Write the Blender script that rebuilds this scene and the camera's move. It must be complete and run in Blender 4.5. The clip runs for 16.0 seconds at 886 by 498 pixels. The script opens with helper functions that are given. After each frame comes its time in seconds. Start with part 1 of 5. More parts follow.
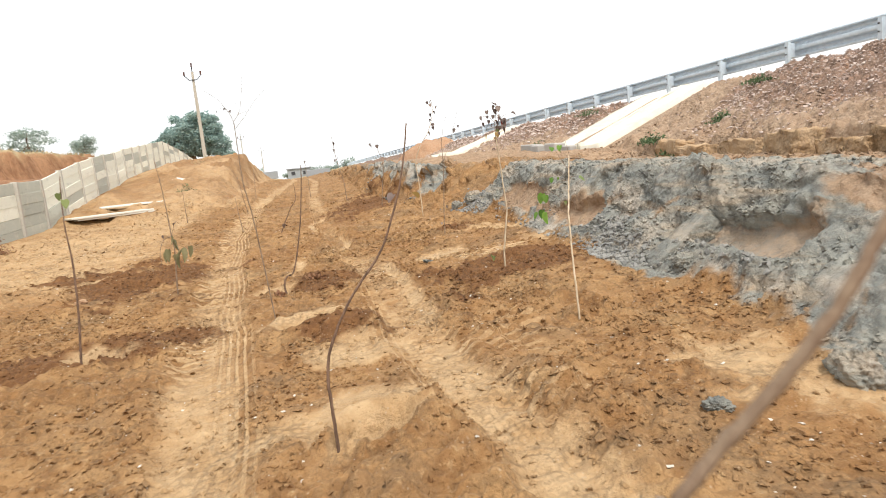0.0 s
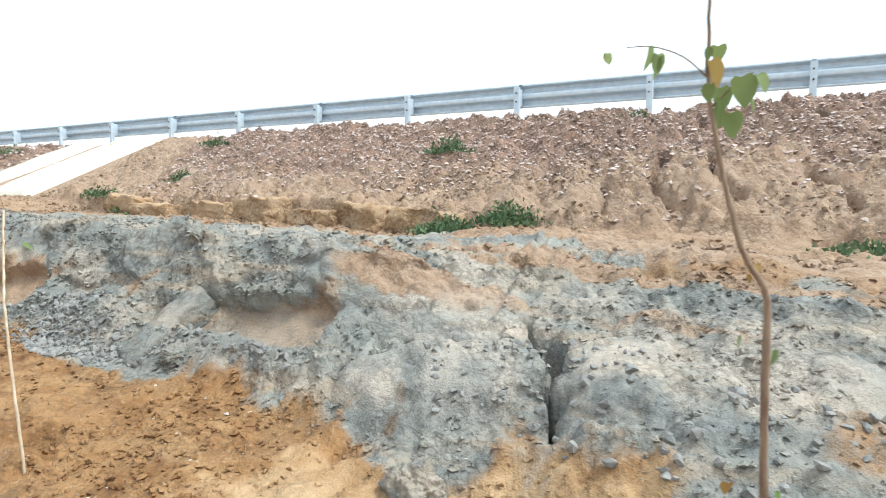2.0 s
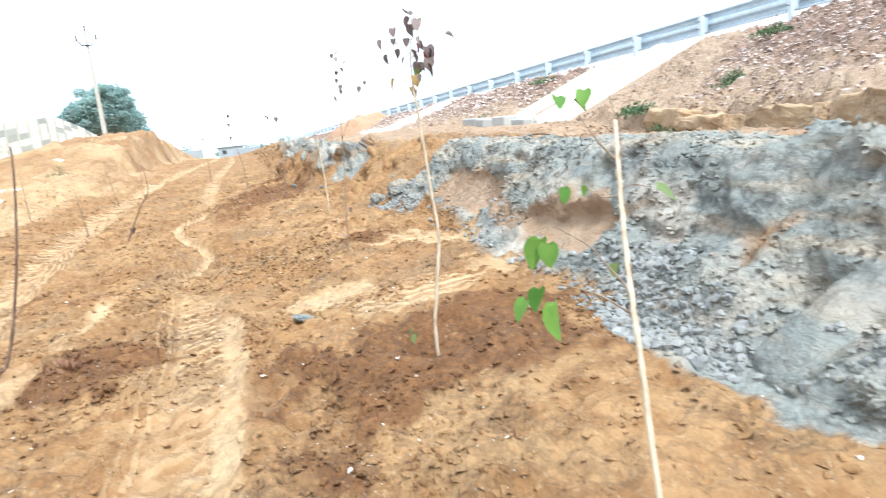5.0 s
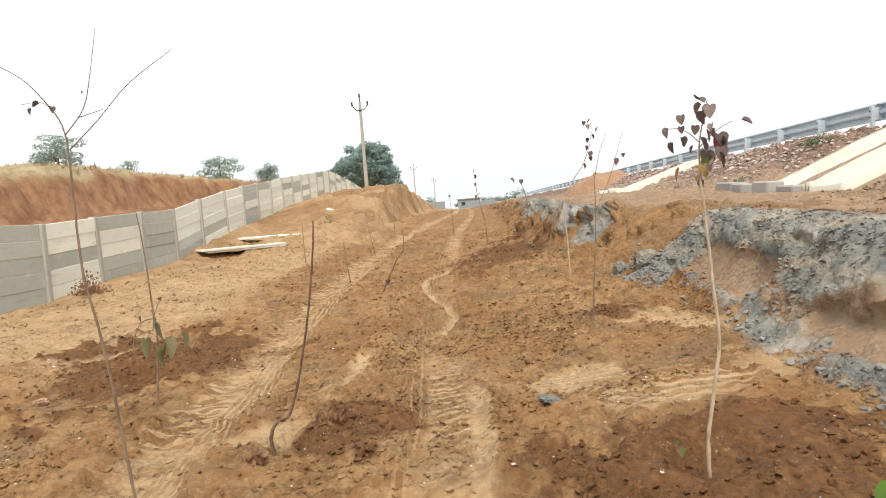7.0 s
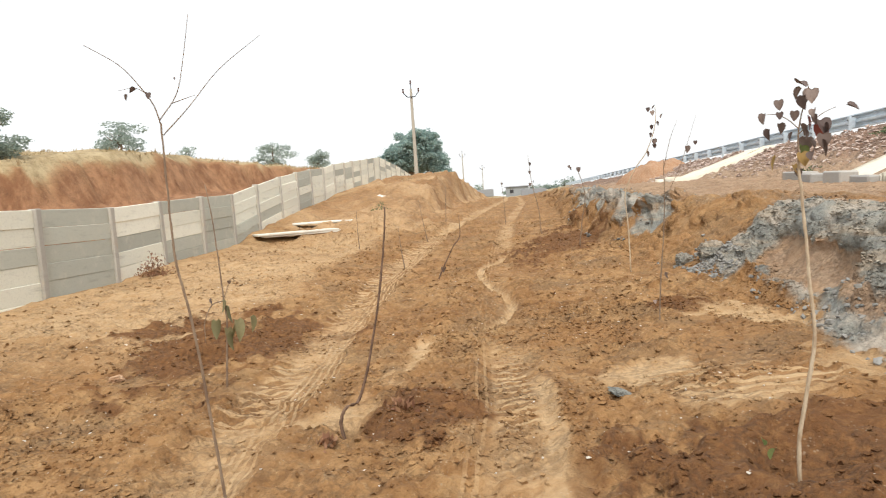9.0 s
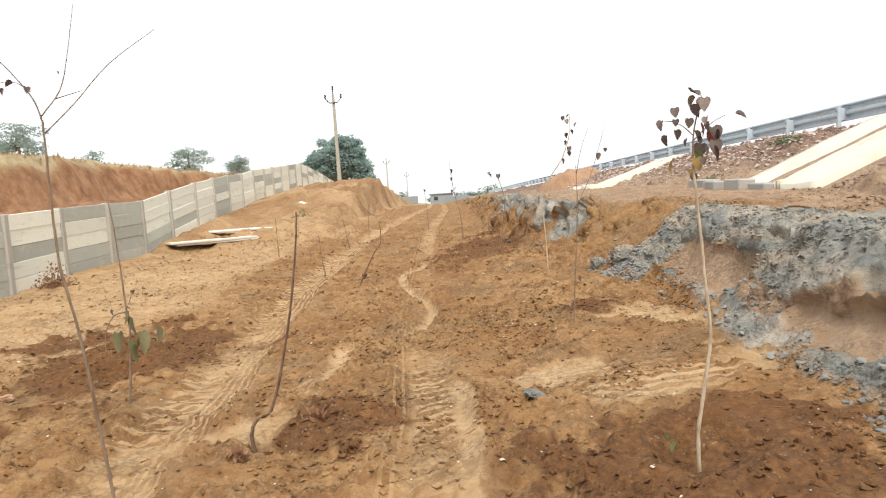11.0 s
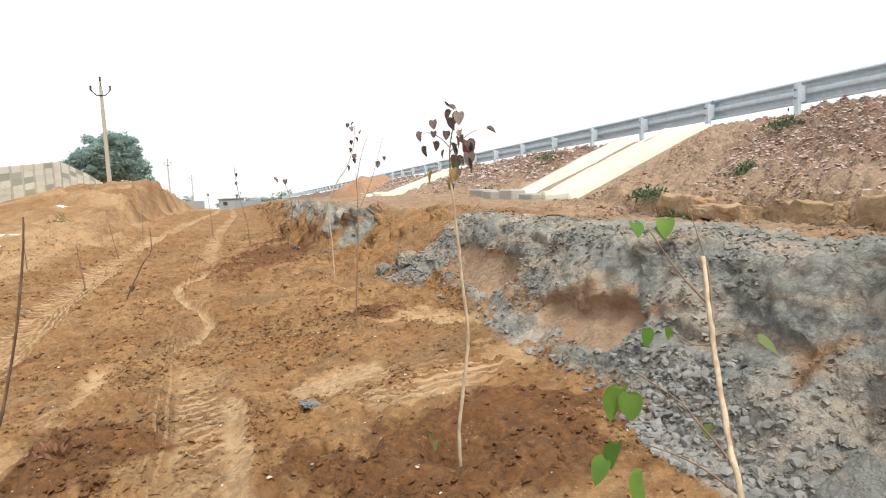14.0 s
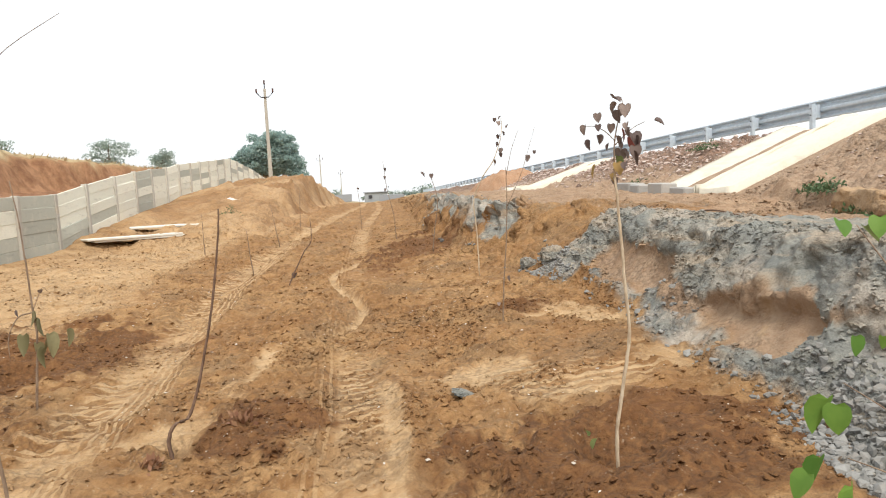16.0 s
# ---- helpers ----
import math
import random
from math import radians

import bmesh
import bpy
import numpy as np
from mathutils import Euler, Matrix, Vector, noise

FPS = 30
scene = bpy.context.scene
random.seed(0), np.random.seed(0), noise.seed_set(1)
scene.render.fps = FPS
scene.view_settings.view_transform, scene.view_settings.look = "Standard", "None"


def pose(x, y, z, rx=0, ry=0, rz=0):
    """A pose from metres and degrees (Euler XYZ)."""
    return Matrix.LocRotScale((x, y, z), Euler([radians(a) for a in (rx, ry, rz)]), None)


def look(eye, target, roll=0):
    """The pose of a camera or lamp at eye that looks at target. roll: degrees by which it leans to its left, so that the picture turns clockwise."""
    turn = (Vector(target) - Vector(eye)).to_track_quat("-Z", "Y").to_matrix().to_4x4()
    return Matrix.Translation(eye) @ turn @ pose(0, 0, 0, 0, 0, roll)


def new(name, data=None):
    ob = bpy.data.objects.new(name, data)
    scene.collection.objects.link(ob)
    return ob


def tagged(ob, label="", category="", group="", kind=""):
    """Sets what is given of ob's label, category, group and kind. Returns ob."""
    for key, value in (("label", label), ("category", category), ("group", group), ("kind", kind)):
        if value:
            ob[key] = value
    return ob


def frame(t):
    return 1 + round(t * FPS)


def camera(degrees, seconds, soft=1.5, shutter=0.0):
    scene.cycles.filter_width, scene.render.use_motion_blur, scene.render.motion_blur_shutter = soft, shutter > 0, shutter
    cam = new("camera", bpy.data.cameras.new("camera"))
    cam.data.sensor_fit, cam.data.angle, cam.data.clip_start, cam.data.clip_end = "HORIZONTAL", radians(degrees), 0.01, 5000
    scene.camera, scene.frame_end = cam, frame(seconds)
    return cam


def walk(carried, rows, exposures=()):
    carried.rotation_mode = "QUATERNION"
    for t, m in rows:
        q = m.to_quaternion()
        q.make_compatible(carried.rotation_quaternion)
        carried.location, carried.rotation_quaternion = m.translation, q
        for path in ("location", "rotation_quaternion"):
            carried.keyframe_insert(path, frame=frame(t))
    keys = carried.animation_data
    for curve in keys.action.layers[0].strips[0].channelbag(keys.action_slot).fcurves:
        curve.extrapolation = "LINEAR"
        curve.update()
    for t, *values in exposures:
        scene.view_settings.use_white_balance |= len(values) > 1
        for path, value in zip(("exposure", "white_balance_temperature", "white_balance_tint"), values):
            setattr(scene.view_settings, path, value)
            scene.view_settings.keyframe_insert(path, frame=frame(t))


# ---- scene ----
cam = camera(70.2, 16.0, 1.0, 0.22)
PATH = [
    (0, (-0.188, 0.195, 2.741), (0.254, 2.127, 2.472), -6.1),
    (0.5, (-0.058, 0.717, 2.653), (0.739, 2.532, 2.388), -7.3),
    (0.7, (-0.004, 0.726, 2.696), (1.235, 2.276, 2.44), -5.5),
    (1, (-0.033, 0.775, 2.754), (1.587, 1.931, 2.552), -1.6),
    (1.5, (0.11, 1.025, 2.792), (1.882, 1.928, 2.582), -1.8),
    (2, (0.202, 1.36, 2.786), (1.955, 2.303, 2.595), -0.4),
    (2.5, (0.298, 1.676, 2.746), (1.892, 2.818, 2.353), -1.0),
    (2.8, (0.302, 1.88, 2.757), (1.734, 3.235, 2.418), 0.9),
    (3, (0.475, 2.05, 2.729), (1.741, 3.562, 2.396), -2.4),
    (3.5, (0.585, 2.478, 2.721), (1.469, 4.242, 2.392), -5.0),
    (4, (0.763, 2.848, 2.694), (1.593, 4.636, 2.357), -4.0),
    (4.5, (0.991, 3.157, 2.652), (1.864, 4.922, 2.303), -3.1),
    (5, (0.993, 3.392, 2.704), (1.598, 5.265, 2.348), -6.2),
    (5.2, (0.975, 3.479, 2.74), (1.444, 5.401, 2.442), -7.0),
    (7.3, (0.791, 3.578, 2.892), (0.697, 5.572, 2.77), -4.2),
    (7.5, (0.748, 3.626, 2.897), (0.636, 5.618, 2.766), -4.2),
    (8, (0.696, 3.578, 2.897), (0.451, 5.558, 2.757), -4.2),
    (8.5, (0.661, 3.578, 2.888), (0.333, 5.545, 2.745), -4.2),
    (9, (0.696, 3.576, 2.893), (0.474, 5.558, 2.741), -3.9),
    (9.2, (0.711, 3.579, 2.89), (0.544, 5.566, 2.734), -3.7),
    (11.3, (0.78, 3.618, 2.872), (0.888, 5.61, 2.727), -4.1),
    (11.5, (0.815, 3.629, 2.876), (1.063, 5.608, 2.727), -3.7),
    (12, (0.868, 3.628, 2.865), (1.377, 5.556, 2.712), -3.5),
    (12.5, (0.895, 3.617, 2.866), (1.516, 5.512, 2.715), -3.2),
    (13, (0.91, 3.604, 2.86), (1.615, 5.469, 2.7), -2.9),
    (13.5, (0.92, 3.612, 2.865), (1.63, 5.475, 2.702), -2.9),
    (14, (0.902, 3.619, 2.865), (1.545, 5.506, 2.701), -3.1),
    (14.5, (0.88, 3.626, 2.864), (1.426, 5.544, 2.704), -3.2),
    (15, (0.853, 3.631, 2.867), (1.287, 5.578, 2.719), -3.2),
    (15.5, (0.827, 3.629, 2.871), (1.148, 5.598, 2.729), -3.4),
    (16, (0.792, 3.618, 2.874), (1.014, 5.599, 2.713), -3.0),
]
EXPOSURES = [(0, 0.38, 6400, 10), (0.5, 0.62, 6400, 10), (1.0, 0.66, 6250, 7), (1.5, 0.58, 5900, 7), (2.0, 0.60, 5650, 4), (2.5, 0.93, 5300, 0), (3.0, 0.99, 5200, 0), (3.5, 1.04, 5150, 0), (4.0, 0.96, 5100, 2), (4.5, 0.84, 5100, 4), (5.0, 1.06, 5350, 4),
             (5.4, 0.80, 5500, 8), (7.3, 0.15, 6400, 9), (9.0, 0.18, 6400, 10), (11.5, 0.22, 6350, 10), (13.0, 0.22, 6300, 10), (16.0, 0.22, 6350, 10)]
walk(cam, [(t, look(eye, target, roll)) for t, eye, target, roll in PATH],
     EXPOSURES)

# ---------------------------------------------------------------- light
world = bpy.data.worlds.new("hazy_sky")
scene.world = world
world.use_nodes = True
wn = world.node_tree.nodes
wl = world.node_tree.links
wn.clear()
w_out = wn.new("ShaderNodeOutputWorld")
w_bg = wn.new("ShaderNodeBackground")
w_sky = wn.new("ShaderNodeTexSky")
w_sky.sky_type = 'NISHITA'
w_sky.sun_disc = False
w_sky.sun_elevation = radians(52)
w_sky.sun_rotation = radians(170)
w_sky.air_density = 1.2
w_sky.dust_density = 6.0
w_sky.ozone_density = 1.0
w_mix = wn.new("ShaderNodeMix")
w_mix.data_type = 'RGBA'
w_mix.inputs[0].default_value = 0.75
w_mix.inputs[7].default_value = (9.6, 9.7, 9.6, 1)
wl.new(w_sky.outputs[0], w_mix.inputs[6])
wl.new(w_mix.outputs[2], w_bg.inputs[0])
w_bg.inputs[1].default_value = 0.122
wl.new(w_bg.outputs[0], w_out.inputs[0])

sun_data = bpy.data.lights.new("sun", 'SUN')
sun_data.energy = 2.7
sun_data.angle = radians(18)
sun_data.color = (1.0, 0.95, 0.87)
sun = new("sun", sun_data)
sun.matrix_world = look((5, -28, 46), (0, 0, 0))

# ---------------------------------------------------------------- the lie of the land
def sstep(a, b, v):
    t = np.clip((v - a) / (b - a), 0.0, 1.0)
    return t * t * (3 - 2 * t)


def hashed(i, j, seed):
    h = (i.astype(np.int64) * 374761393 + j.astype(np.int64) * 668265263 + seed * 974711) & 0xFFFFFFFF
    h = ((h ^ (h >> 13)) * 1274126177) & 0xFFFFFFFF
    h = h ^ (h >> 16)
    return (h & 0xFFFF) / 65535.0


def vnoise(x, y, seed=0):
    """Smooth noise in 0..1 with cells one unit wide."""
    i, j = np.floor(x), np.floor(y)
    u, v = x - i, y - j
    u, v = u * u * u * (u * (u * 6 - 15) + 10), v * v * v * (v * (v * 6 - 15) + 10)
    a, b = hashed(i, j, seed), hashed(i + 1, j, seed)
    c, d = hashed(i, j + 1, seed), hashed(i + 1, j + 1, seed)
    return (a * (1 - u) + b * u) * (1 - v) + (c * (1 - u) + d * u) * v


def fbm(x, y, scale, octaves=4, seed=0, gain=0.5):
    """Layered noise, about -1..1; scale is the size of the largest lumps in metres."""
    total, amp, norm = 0.0, 1.0, 0.0
    x, y = x / scale, y / scale
    for o in range(octaves):
        total = total + amp * (vnoise(x, y, seed + o * 17) * 2 - 1)
        norm += amp
        amp *= gain
        x, y = x * 2.03 + 11.7, y * 2.03 - 5.3
    return total / norm


def clods(x, y, size, seed=0):
    """Rounded lumps of about that size, 0..1, on a jittered grid."""
    x, y = x / size, y / size
    i, j = np.floor(x), np.floor(y)
    best = np.zeros_like(x)
    for di in (-1, 0, 1):
        for dj in (-1, 0, 1):
            ci, cj = i + di, j + dj
            px, py = ci + hashed(ci, cj, seed), cj + hashed(ci, cj, seed + 5)
            r = 0.25 + 0.55 * hashed(ci, cj, seed + 9)
            d2 = ((x - px) ** 2 + (y - py) ** 2) / (r * r)
            best = np.maximum(best, np.sqrt(np.clip(1 - d2, 0, 1)) * r)
    return best


def track_floor(y):
    return np.interp(y, [-30, 0, 5, 10, 15, 20, 28, 40, 60, 100, 400],
                     [1.2, 1.36, 1.50, 1.55, 1.68, 1.88, 2.15, 2.42, 2.62, 2.74, 2.76])


def left_floor(y):
    return np.interp(y, [-30, 5, 11, 15, 17, 19, 21, 22.7, 25, 28, 32, 34, 40, 48, 60, 75, 120, 400],
                     [1.4, 1.6, 1.68, 1.7, 1.88, 1.96, 2.02, 2.3, 2.6, 2.95, 3.3, 3.6, 4.15, 4.7, 4.3, 3.7, 3.2, 3.0])


def bank_toe(y):
    return np.interp(y, [-8, 0, 1.6, 2.3, 3.1, 4.8, 7, 9, 11, 12.3, 13.5, 15, 17, 20, 30, 60],
                     [2.3, 2.4, 2.55, 2.8, 2.75, 2.95, 3.05, 3.2, 3.25, 3.1, 2.95, 2.85, 2.45, 2.35, 2.5, 3.0])


def bank_width(y):
    return np.interp(y, [-8, 0, 2, 2.8, 3.6, 5, 7, 10, 11.5, 13, 15, 16, 17, 30],
                     [2.0, 2.0, 1.95, 1.6, 1.05, 0.75, 0.75, 0.8, 0.9, 1.6, 1.1, 0.7, 0.62, 0.7])


def bench(y):
    return np.interp(y, [-8, 0, 2.5, 5, 9, 12, 16, 20, 30, 40, 100], [2.20, 2.24, 2.31, 2.38, 2.48, 2.53, 2.66, 2.84, 2.95, 3.0, 3.0])


def slope_toe(y):
    return np.interp(y, [-8, 0, 4, 9, 13, 16, 40], [5.8, 5.8, 6.1, 6.6, 6.9, 7.0, 7.2])


CREST, ROAD_Z = 9.8, 3.88


def lie(x, y):
    """The broad shape: track, left ground, cut bank, bench, road slope."""
    zf = track_floor(y)
    zl = left_floor(y) - 0.26 * sstep(-7.1, -5.9, x) * sstep(18, 21.5, y) * (1 - sstep(28, 34, y))
    cut = np.interp(y, [0, 18, 22, 26, 30, 60], [-4.5, -4.0, -3.5, -3.1, -2.9, -2.7])
    steep = np.interp(y, [0, 15, 22, 30, 60], [3.0, 2.6, 1.6, 1.2, 1.2])
    wl_ = 1 - sstep(cut - steep * 0.5, cut + steep * 0.5, x + 0.35 * fbm(x, y, 1.6, 3, 3))
    z = zf * (1 - wl_) + zl * wl_
    # soil heaped towards the bank
    z = z + 0.12 * sstep(1.0, 2.8, x) * sstep(3, 6, y) - 0.08 * sstep(0.6, -1.2, x) * sstep(16, 8, y)
    # cut bank of grey clay and the bench behind it
    toe, width = bank_toe(y), bank_width(y)
    toe = toe + 0.16 * fbm(x * 0.3, y, 1.3, 3, 21)
    t = (x - toe) / width
    low = np.interp(y, [3.0, 4.5], [0.5, 0.25])
    prof = low * sstep(-0.2, 0.27, t) + (1 - low) * sstep(0.12, 1.0, t)
    zb = bench(y) + np.interp(y, [3, 5, 11.5, 13], [0.08, -0.10, -0.08, 0.08]) * sstep(4.2, 6.2, x)
    z = z * (1 - prof) + zb * prof
    # road slope
    foot = slope_toe(y)
    up = np.clip((x - foot) / (CREST - foot), 0, 1)
    scarp = np.interp(y, [-5, 2.5, 5, 11, 12.5, 13], [0.03, 0.05, 0.22, 0.22, 0.15, 0.0]) * sstep(0.0, 0.035, up + 0.02 * fbm(x, y, 0.5, 3, 29))
    zs = zb + scarp + (ROAD_Z - zb - scarp) * up ** np.interp(y, [3, 5, 12, 13], [1.0, 1.13, 1.13, 1.0])
    z = np.where(x > foot, zs, z)
    # hill behind the boundary wall: flat strip, cliff, grassy top
    back = -7.6 - x
    far = sstep(0, 2, back)
    z = z * (1 - far) + (zl - 0.3) * far
    face = np.interp(y, [-20, 10, 30, 45, 60, 90], [16, 20, 17, 14, 9, 8]) + 2.2 * fbm(x, y, 7.0, 3, 31) + 1.1 * np.abs(fbm(x, y, 1.8, 3, 41))
    top = np.interp(y, [-40, 10, 35, 45, 60, 80, 130], [7.0, 7.2, 7.6, 7.6, 7.0, 6.6, 4.0]) + 0.035 * np.clip(back - face, 0, 60)
    lip = np.interp(y, [32, 44], [1.5, 0.25])
    top = top - lip + (lip - 0.1) * sstep(0.0, 7.5, back - face)
    cliff = sstep(-0.9, 0.9, back - face)
    z = z * (1 - cliff) + np.maximum(top, z) * cliff
    return z


TRACKS = (((-4, 0, 3.6, 5.9, 6.8, 8, 9.9, 12.4, 13.7, 20.8, 23.4, 28, 50), (-0.6, -0.7, -0.84, -0.98, -1.1, -1.13, -1.3, -1.32, -1.42, -1.3, -1.1, -0.8, 0.2), 0.30, 0.64),
          ((-4, 0, 2.6, 4.6, 7.6, 9.5, 11, 12.3, 13.6, 16, 23, 39, 60), (1.3, 1.0, 0.74, 0.6, 0.66, 0.54, 0.52, 0.50, 0.47, 0.48, 0.54, 1.3, 1.6), 0.24, 0.46))
# freshly dug soil: x, y, half widths, turn
MOIST = ((2.15, 6.38, 0.98, 0.60, 0.1), (0.15, 7.5, 0.30, 0.32, 0.0), (-2.5, 9.9, 0.9, 1.3, 0.4), (-2.2, 5.7, 1.0, 0.45, 0.1),
         (1.7, 17.6, 0.9, 2.0, -0.2), (2.3, 10.2, 0.35, 0.4, 0.0), (0.0, 5.2, 0.4, 0.25, 0.0))
# pale packed sand: x, y, half widths, turn
PALE = ((-0.22, 8.9, 0.13, 0.55, -0.12), (2.3, 7.65, 0.45, 0.2, 0.25), (2.9, 7.9, 0.25, 0.4, 0.5), (1.6, 8.15, 0.35, 0.22, 0.2), (-0.05, 3.45, 0.5, 0.4, 0.2),
        (-0.2, 5.75, 0.4, 0.12, 0.0), (2.55, 2.45, 0.35, 0.5, 0.3), (2.4, 1.75, 0.45, 0.45, 0.0), (2.3, 3.2, 0.4, 0.35, 0.0), (-0.5, 7.6, 0.3, 0.3, 0.0),
        (2.9, 9.3, 0.3, 0.7, 0.4), (-1.9, 5.75, 0.5, 0.16, 0.0), (0.1, 4.6, 0.3, 0.3, 0.0))
# holes dug for the saplings: x, y, radius, depth
PITS = ((0.06, 3.22, 0.20, 0.15), (-0.22, 5.5, 0.25, 0.17), (-1.85, 5.62, 0.28, 0.10), (1.92, 4.55, 0.10, 0.08), (-0.33, 7.3, 0.16, 0.08),
        (1.95, 6.5, 0.28, 0.09), (-2.3, 9.4, 0.3, 0.08), (2.0, 9.6, 0.2, 0.08))
# hollows washed out under the clay: y from, y to, how far up the bank from and to, depth
HOLLOWS = ((3.80, 4.92, 0.12, 0.50, 0.09), (5.65, 6.70, 0.24, 0.50, 0.04), (6.92, 8.18, 0.0, 0.42, 0.075), (9.15, 11.1, 0.10, 0.60, 0.06))
# smooth bulges of dusty clay beside the crack: x, y, half widths, height
BULGES = ((3.06, 2.74, 0.24, 0.30, 0.09), (3.22, 1.98, 0.24, 0.28, 0.09), (2.95, 3.25, 0.16, 0.2, 0.05))


def bulge(x, y):
    m = np.zeros_like(x)
    for cx, cy, a, b, _ in BULGES:
        m = np.maximum(m, np.exp(-(((x - cx) / a) ** 2 + ((y - cy) / b) ** 2) ** 1.5))
    return m


def crack_line(x):
    return np.interp(x, [2.75, 2.88, 3.0, 3.12, 3.22, 3.34, 3.46, 3.6], [2.20, 2.26, 2.27, 2.35, 2.31, 2.38, 2.47, 2.66]) + 0.030 * np.sin(x * 43)


def blotch(x, y, spots, soft, seed):
    m = np.zeros_like(x)
    wob = 0.75 * fbm(x, y, 0.9, 3, seed) + 0.85 * fbm(x, y, 0.25, 4, seed + 3, 0.7)
    for cx, cy, a, b, turn in spots:
        c, s_ = math.cos(turn), math.sin(turn)
        u, v = ((x - cx) * c + (y - cy) * s_) / a, (-(x - cx) * s_ + (y - cy) * c) / b
        m = np.maximum(m, 1 - sstep(1 - soft, 1 + soft, np.sqrt(u * u + v * v) + wob))
    return m


def ruts(x, y):
    """Wheel tracks: mask of the pale packed sand and the depth pressed in."""
    mask, press = np.zeros_like(x), np.zeros_like(x)
    for ys, xs, half, strength in TRACKS:
        c = np.interp(y, ys, xs)
        off = x - c + 0.05 * fbm(x, y, 2.0, 2, 51)
        d = np.abs(off)
        m = 1 - sstep(half * 0.45, half * 1.3, d + 0.07 * fbm(x, y, 0.2, 3, 59))
        worn = sstep(0.25, 0.75, vnoise(x / 0.7, y / 1.6, 57) * 0.6 + 0.4 * vnoise(x / 0.15, y / 0.15, 53))
        faint = np.interp(y, [4.0, 6.0, 8.6, 9.6, 15.0, 18.0], [1.35, 1.0, 1.0, 0.35, 0.35, 1.0]) if xs[0] > 0 else 1.0
        mask = np.maximum(mask, m * (0.55 + 0.50 * worn) * strength * faint)
        ridge = np.exp(-((d - half * 1.15) / 0.06) ** 2)
        press = press - m * 0.045 + 0.03 * ridge * vnoise(x / 0.3, y / 0.3, 58)
    mask = mask * 1.15
    # a tyre's thin swerving mark
    c = np.interp(y, [9.7, 9.81, 10.0, 10.2, 10.75, 11.3, 11.8, 12.4, 13.05, 13.6, 14.27, 14.9, 15.6, 17], [0.0, 0.25, 0.38, 0.50, 0.63, 0.64, 0.54, 0.38, 0.23, 0.15, 0.13, 0.25, 0.46, 0.5])
    m = (1 - sstep(0.03, 0.10, np.abs(x - c + 0.02 * fbm(x, y, 0.3, 2, 54)))) * sstep(9.65, 9.8, y) * (1 - sstep(15.5, 16.5, y))
    # a pale ridge of dust squeezed up along the near wheel track
    c = np.interp(y, [5.2, 5.9, 6.52, 7.23, 7.85, 8.55, 9.0], [0.78, 0.80, 0.83, 0.87, 0.86, 0.74, 0.66])
    k = (1 - sstep(0.03, 0.11, np.abs(x - c + 0.05 * fbm(x, y, 0.35, 3, 56)))) * sstep(4.8, 5.4, y) * (1 - sstep(8.0, 8.5, y))
    return np.clip(np.maximum(mask, np.maximum(0.95 * m, 0.9 * k)), 0, 1), press - 0.02 * m + 0.015 * k


def tread(x, y):
    """Prints of the tyres: offset from the track's middle, and where ribs and lugs were pressed."""
    side, ribs, lugs = np.zeros_like(x), np.zeros_like(x), np.zeros_like(x)
    kept = sstep(0.25, 0.5, vnoise(x / 0.9, y / 1.4, 55))
    for (ys, xs, half, _), cut in zip(TRACKS, ((-0.34, 0.0, 0.34), (0.16, -0.12, -0.32))):
        off = x - np.interp(y, ys, xs) + 0.03 * fbm(x, y, 2.5, 2, 51)
        near = np.abs(off) < 0.5
        side = np.where(near, off, side)
        a, b = min(cut[0], cut[1]), max(cut[0], cut[1])
        lugs = np.where(near, sstep(a - 0.04, a + 0.06, off) * (1 - sstep(b - 0.05, b + 0.02, off)), lugs)
        a, b = min(cut[1], cut[2]), max(cut[1], cut[2])
        ribs = np.where(near, sstep(a - 0.02, a + 0.04, off) * (1 - sstep(b - 0.10, b + 0.02, off)), ribs)
    worn = np.where(x > -0.2, 0.25 + 0.75 * sstep(7.0, 7.5, y) * (1 - sstep(8.4, 8.9, y)), 1.0)
    lugs, ribs = lugs * kept * worn * (1 - sstep(16, 22, y)), ribs * (0.4 + 0.6 * kept) * (0.4 + 0.6 * worn) * (1 - sstep(18, 26, y))
    lugs = np.maximum(lugs, blotch(x, y, ((2.2, 7.75, 0.55, 0.4, 0.2), (1.2, 4.3, 0.35, 0.5, -0.3), (1.0, 3.4, 0.3, 0.5, -0.2)), 0.3, 39))
    return side + 0.5, ribs, lugs


def across(x, y):
    """How far up the cut bank a place is: 0 at its toe, 1 at its lip."""
    return (x - bank_toe(y) - 0.10 * fbm(x * 0.3, y, 1.3, 3, 21)) / bank_width(y)


def hollow(x, y):
    t, m = across(x, y), np.zeros_like(x)
    side, up, low = 0.12 * fbm(x, y, 0.4, 2, 23), 0.12 * fbm(x, y, 0.30, 4, 27, 0.6), 0.08 * fbm(x, y, 0.3, 2, 25)
    for y0, y1, t0, t1, deep in HOLLOWS:
        along = sstep(y0 - 0.12, y0 + 0.10, y + side) * (1 - sstep(y1 - 0.15, y1 + 0.12, y + side))
        m = np.maximum(m, deep * along * sstep(t0, t0 + 0.16, t + low) * (1 - sstep(t1 - 0.05, t1 + 0.05, t + up)))
    return m


